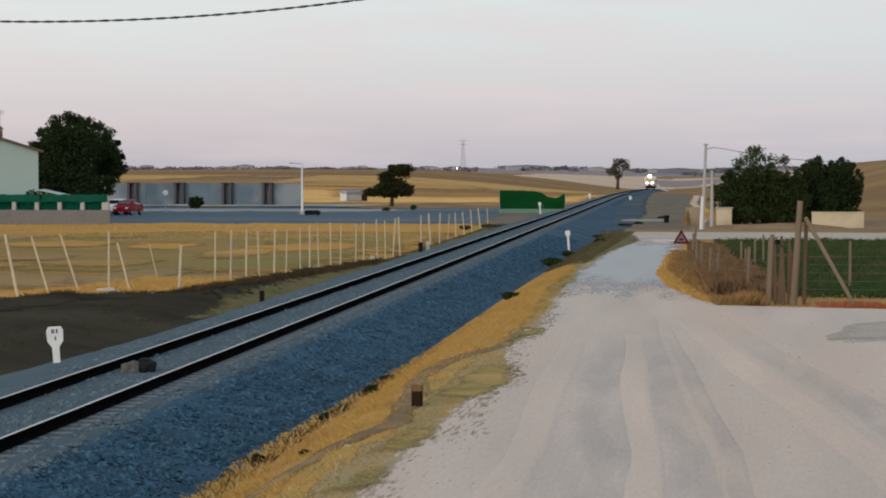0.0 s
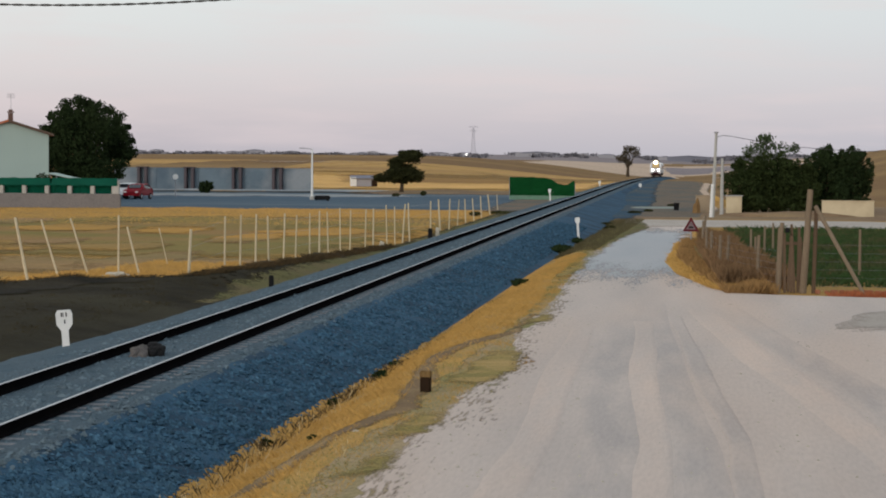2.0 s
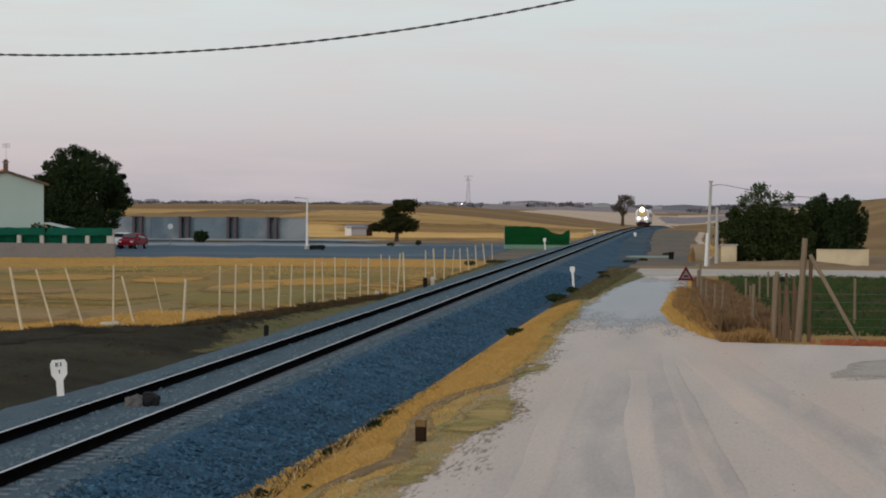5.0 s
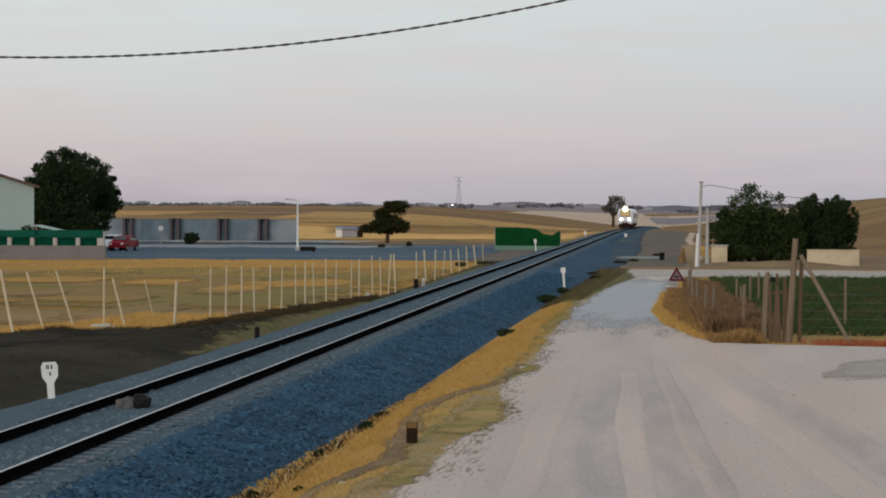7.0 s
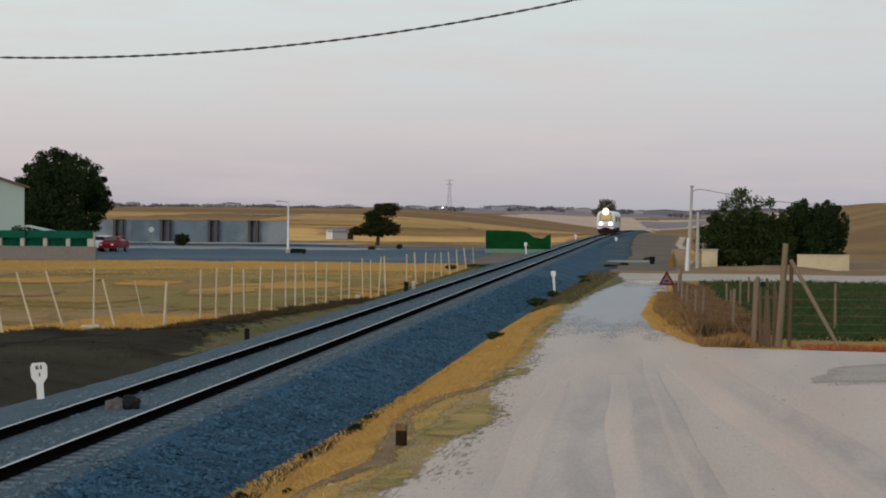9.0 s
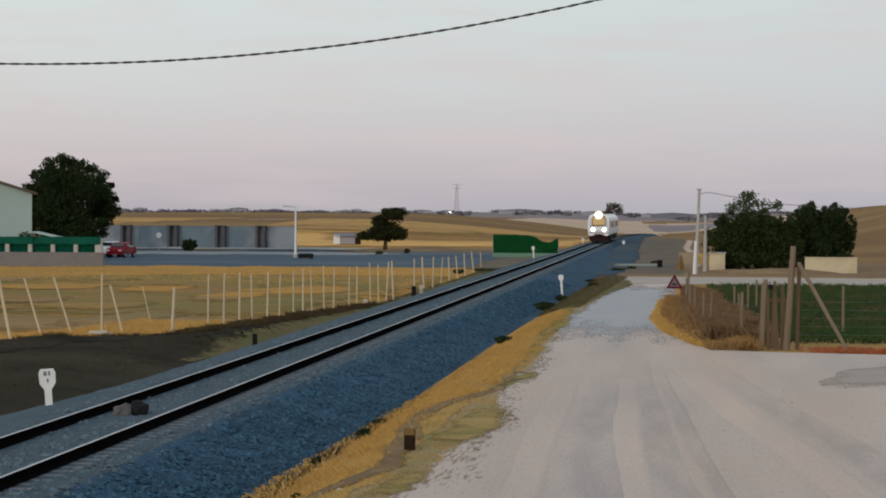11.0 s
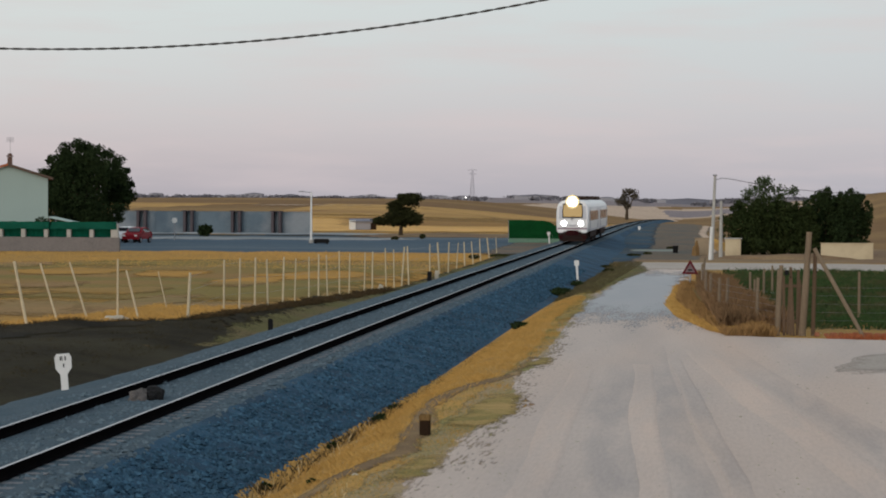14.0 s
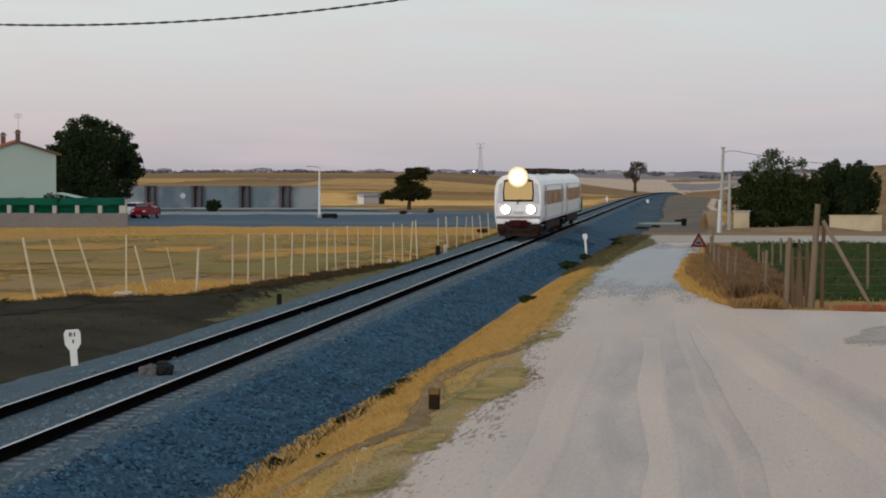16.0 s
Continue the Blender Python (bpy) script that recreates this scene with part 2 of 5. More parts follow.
    "green_mesh": spec("green_mesh", (0.006, 0.135, 0.085), (0.008, 0.095, 0.06), 0.7, fine=30, rough=0.7, stretch=(1, 1, 0.4), grainy=0.3),
    "green_tarp": spec("green_tarp", (0.012, 0.13, 0.035), (0.010, 0.095, 0.028), 0.8, fine=14, rough=0.65, bump=0.4, bump_dist=0.05),
    "green_pale": spec("green_pale", (0.14, 0.27, 0.19), (0.18, 0.28, 0.21), 1.5, fine=12),
    "wood_grey": spec("wood_grey", (0.27, 0.205, 0.14), (0.19, 0.145, 0.10), 2, fine=30, stretch=(4, 4, 0.4), vary=0.12),
    "wood_brown": spec("wood_brown", (0.12, 0.082, 0.055), (0.155, 0.105, 0.07), 2, fine=25, stretch=(4, 4, 0.4), vary=0.2),
    "wood_tan": spec("wood_tan", (0.27, 0.17, 0.07), (0.17, 0.105, 0.045), 6, fine=30, stretch=(3, 3, 0.6)),
    "wood_dark": spec("wood_dark", (0.026, 0.016, 0.010), (0.042, 0.025, 0.015), 4, fine=30, stretch=(3, 3, 0.6)),
    "tan_render": spec("tan_render", (0.40, 0.31, 0.21), (0.34, 0.265, 0.18), 0.8, fine=14, c3=(0.28, 0.22, 0.15), big=0.5, bump=0.1, grainy=0.2),
    "cream_wall": spec("cream_wall", (0.62, 0.52, 0.35), (0.55, 0.46, 0.31), 0.8, fine=14, c3=(0.48, 0.39, 0.26), big=0.5, bump=0.1, grainy=0.14),
    "bark": spec("bark", (0.07, 0.05, 0.035), (0.10, 0.075, 0.05), 3, fine=20),
    "leaf": spec("leaf", (0.018, 0.032, 0.011), (0.030, 0.046, 0.016), 0.4, fine=3, bump=0, vary=0.3, rough=0.9, spec=0.1),
    "leaf_olive": spec("leaf_olive", (0.034, 0.038, 0.013), (0.050, 0.052, 0.018), 0.4, fine=3, bump=0, vary=0.3, rough=0.9, spec=0.1),
    "leaf_light": spec("leaf_light", (0.055, 0.085, 0.035), (0.08, 0.11, 0.05), 0.4, fine=3, bump=0, vary=0.4, rough=0.7),
    "grass_gold": spec("grass_gold", (0.60, 0.365, 0.11), (0.50, 0.31, 0.10), 0.5, fine=6, bump=0, vary=0.16),
    "grass_green": spec("grass_green", (0.22, 0.22, 0.08), (0.30, 0.26, 0.10), 0.5, fine=6, bump=0, vary=0.35),
    "grass_rust": spec("grass_rust", (0.42, 0.25, 0.10), (0.32, 0.19, 0.08), 0.6, fine=6, bump=0, vary=0.25),
    "stalk_dark": spec("stalk_dark", (0.075, 0.055, 0.03), (0.12, 0.08, 0.04), 0.6, fine=6, bump=0, vary=0.35),
    "weed_dull": spec("weed_dull", (0.066, 0.055, 0.032), (0.045, 0.039, 0.023), 0.3, fine=3, bump=0, vary=0.3),
    "weed_pale": spec("weed_pale", (0.30, 0.24, 0.12), (0.24, 0.20, 0.10), 0.6, fine=6, bump=0, vary=0.25),
    "clay": spec("clay", (0.36, 0.15, 0.085), (0.29, 0.13, 0.08), 2.5, fine=16, vary=0.2),
    "green_net": spec("green_net", (0.020, 0.185, 0.125), (0.014, 0.135, 0.09), 0.5, fine=24, rough=0.8, grainy=0.25),
    "stalk_brown": spec("stalk_brown", (0.26, 0.155, 0.08), (0.19, 0.12, 0.065), 0.6, fine=6, bump=0, vary=0.25),
    "crop_leaf": spec("crop_leaf", (0.034, 0.076, 0.024), (0.058, 0.092, 0.034), 0.3, fine=4, c3=(0.095, 0.085, 0.04), big=0.25, bump=0, vary=0.3),
    "steel": spec("steel", (0.34, 0.34, 0.36), (0.28, 0.28, 0.30), 2, fine=20, rough=0.5, metal=0.3, bump=0.05, grainy=0.14),
    # pylon steel, its grey lightened by distance haze in the colour
    "far_steel": spec("far_steel", (0.50, 0.48, 0.52), (0.46, 0.44, 0.48), 0.2, fine=2, rough=0.8, bump=0),
    "cable": spec("cable", (0.075, 0.072, 0.07), (0.10, 0.097, 0.093), 20, fine=60, rough=0.7, bump=0.1),
    "black": spec("black", (0.012, 0.012, 0.013), (0.02, 0.02, 0.02), 3, fine=30, rough=0.7, bump=0.1),
    "sign_red": spec("sign_red", (0.13, 0.013, 0.02), (0.11, 0.012, 0.018), 4, fine=30, rough=0.5, bump=0.03),
    "train_white": spec("train_white", (0.86, 0.855, 0.85), (0.80, 0.80, 0.80), 0.4, fine=5, rough=0.35, bump=0.02, spec=0.5, grainy=0.14),
    "train_grey": spec("train_grey", (0.58, 0.58, 0.61), (0.52, 0.52, 0.55), 0.5, fine=5, rough=0.4, bump=0.02, grainy=0.14),
    "train_mauve": spec("train_mauve", (0.34, 0.27, 0.30), (0.30, 0.24, 0.27), 0.6, fine=6, rough=0.5, bump=0.02, grainy=0.14),
    "train_red": spec("train_red", (0.055, 0.014, 0.015), (0.04, 0.012, 0.013), 1, fine=8, rough=0.7, bump=0.05),
    # window glass, its brown standing for reflected sky and ground
    "train_band": spec("train_band", (0.42, 0.21, 0.12), (0.36, 0.18, 0.11), 0.6, fine=4, rough=0.25, bump=0.02, spec=0.6, grainy=0.14),
    "underframe": spec("underframe", (0.035, 0.024, 0.022), (0.055, 0.035, 0.03), 2, fine=14, rough=0.8),
    "roof_unit": spec("roof_unit", (0.035, 0.022, 0.018), (0.06, 0.038, 0.028), 2, fine=10, rough=0.7),
    "car_red": spec("car_red", (0.22, 0.004, 0.012), (0.18, 0.004, 0.010), 1, fine=6, rough=0.5, bump=0.0, spec=0.15, grainy=0.1),
    "car_white": spec("car_white", (0.70, 0.72, 0.74), (0.64, 0.66, 0.68), 1, fine=6, rough=0.3, bump=0.0, spec=0.6, grainy=0.14),
    # walls, roofs and woods with distance haze mixed into their colours
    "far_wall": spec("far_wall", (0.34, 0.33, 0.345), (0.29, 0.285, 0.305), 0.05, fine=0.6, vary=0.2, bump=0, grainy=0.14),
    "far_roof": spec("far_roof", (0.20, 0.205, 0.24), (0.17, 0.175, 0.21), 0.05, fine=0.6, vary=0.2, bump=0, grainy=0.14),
    "haze_wood": spec("haze_wood", (0.17, 0.165, 0.185), (0.20, 0.19, 0.205), 0.05, fine=0.4, vary=0.2, bump=0),
    "light_stone": spec("light_stone", (0.55, 0.50, 0.40), (0.45, 0.41, 0.33), 3, fine=15),
    "glass": glass_mat("glass", (0.02, 0.022, 0.028)),
    "cab_glass": glow_mat("cab_glass", (1.0, 0.66, 0.24), 0.42, (0.04, 0.03, 0.02)),
    # emission for the added ring of glare round the roof lamp
    "lamp_rim": glow_mat("lamp_rim", (1.0, 0.80, 0.42), 0.75, (0.3, 0.25, 0.15)),
    "lamp_warm": glow_mat("lamp_warm", (1.0, 0.93, 0.72), 9),
    "lamp_white": glow_mat("lamp_white", (1.0, 0.97, 0.92), 8),
}


# ---- building helpers ----
def part(name, bm, material, parent=None, label="", smooth=False):
    me = bpy.data.meshes.new(name)
    bm.to_mesh(me)
    bm.free()
    for f in me.polygons:
        f.use_smooth = smooth
    mats = material if isinstance(material, (list, tuple)) else [material]
    for m in mats:
        me.materials.append(M[m])
    ob = new(name, me)
    if parent is not None:
        ob.parent = parent
    if label:
        ob["label"] = label
    return ob


def root(name, x, y, z, label, category, group="", kind="", turn=0):
    ob = new(name)
    ob.empty_display_size = 0.3
    ob.matrix_basis = pose(x, y, z, 0, 0, turn)
    return tagged(ob, label, category, group, kind)


def box(bm, cx, cy, cz, sx, sy, sz, m=None, bevel=0.0):
    r = bmesh.ops.create_cube(bm, size=1, matrix=Matrix.Translation((cx, cy, cz)) @ Matrix.Diagonal((sx, sy, sz, 1)))
    if bevel:
        edges = list({ed for v in r["verts"] for ed in v.link_edges})
        r = bmesh.ops.bevel(bm, geom=edges, offset=bevel, segments=2, affect="EDGES")
    if m is not None:
        bmesh.ops.transform(bm, matrix=m, verts=r["verts"])
    return bm


def rod(bm, a, b, r0, r1=None, n=8):
    """A tapered bar from a to b."""
    a, b = Vector(a), Vector(b)
    d = b - a
    turn = d.to_track_quat("Z", "Y").to_matrix().to_4x4()
    bmesh.ops.create_cone(bm, cap_ends=True, segments=n, radius1=r0, radius2=r0 if r1 is None else r1, depth=d.length, matrix=Matrix.Translation((a + b) / 2) @ turn)
    return bm


def mesh_of(name, verts, faces, mats, smooth=True, face_mats=None):
    me = bpy.data.meshes.new(name)
    me.from_pydata(verts, [], faces)
    for m in mats:
        me.materials.append(M[m])
    me.polygons.foreach_set("use_smooth", [smooth] * len(me.polygons))
    if face_mats:
        me.polygons.foreach_set("material_index", face_mats)
    me.update()
    return new(name, me)


def smooth01(a, b, v):
    t = min(1.0, max(0.0, (v - a) / (b - a)))
    return t * t * (3 - 2 * t)


# ---- the lie of the land; the rails' top is z = 0 ----
TRACK_X = -10.86
GAUGE = 1.74  # between the middles of the rail heads


def grade(y):
    """Height of the rails' top: level near by, falling away gently beyond."""
    return -2.0 * max(0.0, (min(y, 1200.0) - 330.0) / 350.0) ** 1.5


BANK = [(-33, 50), (-25, 75), (-22.8, 78), (-20.4, 81.5), (-18.4, 84), (-17.3, 100), (-16.0, 125)]


def along(pts, y):
    """x of a bent line at y; pts in order of y."""
    for (x0, y0), (x1, y1) in zip(pts, pts[1:]):
        if y <= y1:
            return x0 + (x1 - x0) * (y - y0) / (y1 - y0)
    return pts[-1][0]


def land(x, y):
    right = -0.35 - 0.5 * smooth01(85, 190, y) - 0.1 * smooth01(190, 260, y)
    left = -0.65
    z = left + (right - left) * smooth01(-12, -5, x)
    # shallow gully beside the ballast, right of the rails
    if y < 190:
        z -= 0.5 * math.exp(-((x + 7.0) / 1.1) ** 2) * (1 - smooth01(150, 190, y))
    # the ground comes up to the embankment towards the crest
    z += 0.6 * smooth01(225, 320, y) * smooth01(-9, -7.5, x) * (1 - smooth01(-2, 4, x)) * (1 - smooth01(420, 520, y))
    # ditch on the far side, with an earth bank along the fence
    z -= 0.40 * math.exp(-((x + 15.6) / 1.3) ** 2) * (1 - smooth01(110, 200, y))
    z += 0.12 * noise.noise((x * 0.25, y * 0.12, 0)) * smooth01(14.5, 18, abs(x + 4)) * (1 - smooth01(300, 600, y))
    if 58 < y < 118 and -32 < x < -13:
        d = x - along(BANK, y) - 0.9
        z += (0.13 + 0.10 * noise.noise((x * 0.9, y * 0.5, 6)) + 0.08 * noise.noise((x * 2.5, y * 2.0, 8))) * math.exp(-(d / 0.9) ** 2) * smooth01(58, 66, y) * (1 - smooth01(84, 108, y))
    # knoll on which the operator stands
    z += 2.7 * (1 - smooth01(3, 16, math.hypot(x, y)))
    # hills: a golden one, a brown one, and rising land far off
    cut = 1 - math.exp(-((x + 10.8) / 16) ** 2) * (1 - smooth01(900, 1500, y))
    z += cut * 4.0 * smooth01(330, 640, y) * smooth01(-10, -78, x + 0.02 * (y - 600)) * (1 - 0.6 * smooth01(700, 1000, y))
    z += cut * 7.5 * smooth01(260, 480, y) * smooth01(14, 62, x) * (1 - 0.6 * smooth01(700, 1100, y))
    z += cut * 1.1 * noise.noise((x * 0.009, y * 0.006, 3.1)) * smooth01(350, 700, y)
    z += grade(y) * math.exp(-((x + 8) / 34) ** 2) * (1 - smooth01(900, 1300, y))
    z += 1.7 * smooth01(800, 2300, y) + 2.0 * noise.noise((x * 0.0035, y * 0.003, 7.7)) * smooth01(1000, 2000, y)
    return z


def ticks(*spans):
    out = []
    for a, b, s in spans:
        v = a
        while v < b - 1e-6:
            out.append(v)
            v += s
    out.append(spans[-1][1])
    return out


def sheet(name, xs, ys, mats, dz=0.0, zones=False):
    verts = [(x, y, land(x, y) + dz) for y in ys for x in xs]
    w = len(xs)
    faces = [(j * w + i, j * w + i + 1, (j + 1) * w + i + 1, (j + 1) * w + i) for j in range(len(ys) - 1) for i in range(w - 1)]
    kinds = [zone((xs[i] + xs[i + 1]) / 2, (ys[j] + ys[j + 1]) / 2) for j in range(len(ys) - 1) for i in range(w - 1)] if zones else None
    return mesh_of(name, verts, faces, mats, True, kinds)


def drape(name, left, right, mat, dz=0.03, step=2.0, n=10, rag=0.0, label="", category="ground", grain=0.6, soft=0.35, into="dry_field", soft_y=None, veil=0.0, worn=None):
    """A strip of ground cover laid on the land between two bent lines; over soft metres at its edges it passes into the cover named by into."""
    y0, y1 = max(left[0][1], right[0][1]), min(left[-1][1], right[-1][1])
    ys = ticks((y0, y1, step))
    verts, faces, inside = [], [], []
    soft_y = soft_y or soft * 4
    for y in ys:
        a = along(left, y) + rag * (noise.noise((y * grain, 1.3, dz * 50)) + 0.5 * noise.noise((y * grain * 3, 4.3, dz * 50)))
        b = along(right, y) + rag * (noise.noise((y * grain, 9.3, dz * 50)) + 0.5 * noise.noise((y * grain * 3, 7.3, dz * 50)))
        a, b = a - soft * 0.5, b + soft * 0.5
        us = [0.0, min(0.2, 0.5 * soft / (b - a)), min(0.3, soft / (b - a))]
        us = us + [us[-1] + (1 - 2 * us[-1]) * i / n for i in range(1, n)] + [1 - u for u in reversed(us)]
        for u in us:
            x = a + (b - a) * u
            rim = u in (0.0, 1.0) or y in (ys[0], ys[-1])
            verts.append((x, y, land(x, y) + (-0.04 if rim else dz)))
            d = min((x - a) / soft, (b - x) / soft, (y - y0) / soft_y + 0.02, (y1 - y) / soft_y + 0.02)
            inside.append(min(1.0, max(0.0, d)))
    w = len(us)
    for j in range(len(ys) - 1):
        for i in range(w - 1):
            faces.append((j * w + i, j * w + i + 1, (j + 1) * w + i + 1, (j + 1) * w + i))
    key = mat + "_thin_%d" % (100 * veil) if veil else mat + "_by_" + into
    if worn:
        key = mat + "_worn_%d" % (100 * worn[0])
    if key not in M:
        a, k = COVER[mat]
        M[key] = node_mat(key, *a, **k, worn=worn) if worn else node_mat(key, *a, **k, veil=veil) if veil else node_mat(key, *a, **k, into=COVER[into][0][:2])
    ob = mesh_of(name, verts, faces, [key])
    ob.data.attributes.new("inside", "FLOAT", "POINT").data.foreach_set("value", inside)
    return tagged(ob, label, category, "", "structure")


gx = ticks((-3600, -600, 300), (-600, -220, 20), (-220, -80, 4), (-80, -30, 2.5), (-30, 20, 0.7), (20, 80, 4), (80, 200, 12), (200, 600, 50), (600, 3600, 300))
gy = ticks((-4800, -60, 395), (-60, 10, 5), (10, 130, 1.5), (130, 340, 5), (340, 1000, 8), (1000, 1400, 20), (1400, 2600, 80), (2600, 4900, 230))
def zone(x, y):
    """Which kind of land lies at x, y: 0 dry grass, 1 brown plough, 2 gold stubble, 3 pale stubble, 4 far land with
    haze in its colour, 5 dull scrub.
    """
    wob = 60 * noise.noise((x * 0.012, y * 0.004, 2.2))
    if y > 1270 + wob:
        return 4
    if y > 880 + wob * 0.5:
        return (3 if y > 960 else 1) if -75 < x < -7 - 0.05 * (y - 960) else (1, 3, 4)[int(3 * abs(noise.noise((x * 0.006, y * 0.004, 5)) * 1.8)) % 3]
    if y > 455 + 0.4 * wob + 90 * smooth01(-130, -95, x) * (1 - smooth01(-72, -50, x)):
        return 1 if y > 540 or x > -20 else 2
    if -9 < x < 0.5 and 180 < y < 1000:
        return 5
    if x > -3 and y > 180:
        return 1
    if y > 410 + 0.3 * wob and x < -82:
        return 1
    if y > 425:
        return 2 if x < 0 else 1
    return 0


ground = tagged(sheet("ground", gx, gy, ["dry_field", "brown_field", "gold_field", "pale_field", "haze_field", "slate"], zones=True), "dry golden grassland stretching to low hills", "ground", "", "structure")

# ---- roads and ground cover ----
drape("road", [(-4.3, 14), (-4.25, 30.5), (-4.35, 35), (-4.0, 39), (-3.86, 44), (-3.87, 48.3), (-4.2, 55.8), (-4.05, 69), (-4.55, 89), (-4.65, 100), (-4.1, 130), (-3.2, 154), (-4.2, 160)],
      [(11, 14), (11, 69), (7.0, 72.5), (1.8, 74), (0.6, 78), (-0.57, 88.5), (-1.13, 100.6), (-0.9, 125), (-0.5, 150), (0.4, 160)],
      "road_dirt", 0.032, 0.5, 26, 0.3, "pale dusty unpaved road with wheel ruts", "road", soft=1.8, veil=1.0)
DARK, PALE = (0.84, 0.865, 0.895), (1.14, 1.09, 1.05)
RUTS = ((0.9, DARK, [(-1.1, 16), (-1.2, 35), (-1.5, 41), (-1.8, 51), (-2.0, 66)]), (0.8, DARK, [(0.5, 16), (0.0, 35), (-0.4, 43), (-0.75, 51), (-1.4, 70)]),
        (0.8, PALE, [(4.4, 16), (2.7, 35.7), (2.0, 44.5), (1.2, 51), (0.0, 68)]), (0.9, DARK, [(5.6, 16), (3.7, 36), (3.0, 44.5), (2.1, 52), (0.6, 68)]),
        (0.6, PALE, [(-2.4, 16), (-2.4, 37), (-2.6, 45), (-2.8, 60)]), (0.5, PALE, [(-0.2, 16), (-0.6, 36), (-1.0, 46), (-1.35, 62)]), (0.35, DARK, [(0.9, 16), (0.65, 36), (0.25, 44), (-0.1, 52), (-0.6, 64)]))
for i, (wd, tone, mid) in enumerate(RUTS):
    drape("wheel_rut", [(x - wd / 2, y) for x, y in mid], [(x + wd / 2, y) for x, y in mid], "road_dirt", 0.036 + 0.0012 * i, 1.0, 6, 0.08,
          "slightly darker wheel rut in the dirt road" if tone == DARK else "pale ridge of dust between wheel ruts", "road", grain=0.12, soft=0.45 * wd, soft_y=18, worn=tone)
# sky reflection on the far road, laid on as a greyer strip
drape("road_far", [(-4.0, 74), (-4.5, 95), (-4.0, 130), (-3.0, 156)], [(0.2, 74), (-0.9, 95), (-1.0, 130), (-0.4, 156)], "sky_grey_dirt", 0.044, 1.0, 12, 0.3, "far end of the dirt road, greyed by sky sheen in its colour", "road", soft=1.0, soft_y=26, veil=1.0)
drape("cross_road", [(-5.2, 156), (-5.2, 179)], [(70, 156), (70, 179)], "cross_road", 0.035, 2.3, 40, 0.3, "pale dirt side road meeting the track road", "road", into="brown_earth")
drape("earth_strip", [(-6.0, 179), (-4.0, 232)], [(70, 179), (70, 232)], "brown_earth", 0.03, 3, 40, 0.4, "bare brown earth beside the side road", soft=0.6)
drape("crop_plot", [(4.2, 84), (1.6, 100), (1.2, 120), (1.8, 153)], [(60, 84), (60, 153)], "crop", 0.03, 3, 40, 0.5, "green vegetable plot behind a wire fence", soft=0.6, into="brown_earth")
drape("worn_patch", [(3.5, 58), (3.9, 62), (4.6, 66), (7, 69)], [(14, 58), (14, 69)], "cross_road", 0.045, 0.6, 10, 0.5, "greyer trampled patch on the dirt road", soft=1.4, soft_y=4, veil=0.9)
drape("verge", [(-6.85, 14), (-7.0, 34), (-6.8, 51), (-6.2, 82), (-5.7, 110), (-5.3, 150), (-6, 172)],
      [(-3.9, 14), (-3.9, 46), (-3.9, 60), (-4.0, 74), (-4.5, 95), (-4.1, 123), (-3.1, 152), (-4.6, 172)],
      "verge", 0.02, 0.8, 8, 0.2, "strip of dry yellow grass between road and ballast", veil=1.0)
drape("verge_edge", [(-4.95, 14), (-5.0, 34), (-4.7, 40), (-4.9, 50), (-4.55, 58), (-4.5, 70), (-4.9, 90), (-5.0, 110)],
      [(-3.7, 14), (-3.75, 34), (-3.5, 43), (-3.5, 48), (-3.8, 58), (-3.9, 74), (-4.3, 95), (-4.2, 110)],
      "verge_edge", 0.024, 0.5, 8, 0.2, "thin patchy grass and bare earth along the road's edge", soft=0.6, veil=1.0)
BARE_L = [(-6.2, 30), (-5.75, 36.5), (-5.1, 39.5), (-5.4, 43), (-5.75, 50), (-5.75, 52), (-4.6, 57), (-4.5, 64)]
BARE_R = [(-5.85, 30), (-5.35, 36.5), (-4.7, 39.5), (-5.0, 43), (-5.35, 50), (-5.3, 52), (-4.2, 57), (-4.2, 64)]
drape("bare_strip", BARE_L, BARE_R, "bare_soil", 0.03, 0.6, 5, 0.25, "bare brown strip through the dry verge", grain=0.5, soft=0.4, veil=1.0)
for x0, y0, wd, ln in ((-4.75, 30.0, 0.55, 4.0), (-4.75, 34.5, 0.6, 5.0), (-4.6, 43.0, 1.0, 9.0), (-4.4, 59.0, 0.6, 5.0), (-4.95, 82, 0.6, 14)):
    drape("green_patch", [(x0, y0), (x0 + 0.15, y0 + ln / 2), (x0 + 0.3, y0 + ln)], [(x0 + wd * 0.5, y0), (x0 + wd, y0 + ln / 2), (x0 + wd * 0.8, y0 + ln)], "green_tuft", 0.045, 0.4, 5, 0.2, "small patch of olive green grass on the verge", grain=0.7, soft=0.6, veil=1.0)
drape("hedge_strip", [(-64, 266), (-64, 278)], [(-36, 266), (-40, 278)], "ditch", 0.1, 2, 12, 1.0, "dark low planting along the yard", soft=1.0, into="lot")
drape("crossing_apron", [(-6.0, 214), (-5.4, 223)], [(-2.0, 214), (-2.2, 223)], "apron", 0.09, 1.0, 12, 0.5, "pale greenish concrete apron by the crossing", "pavement", into="slate")
drape("weedy_verge", [(-6.9, 100), (-7.4, 118), (-7.7, 150), (-7.4, 178)], [(-4.7, 104), (-4.3, 123), (-3.1, 152), (-4.2, 174)], "ditch_green", 0.05, 1.0, 6, 0.3, "olive weeds on the verge near the crossing", soft=0.8, soft_y=20, veil=1.0)
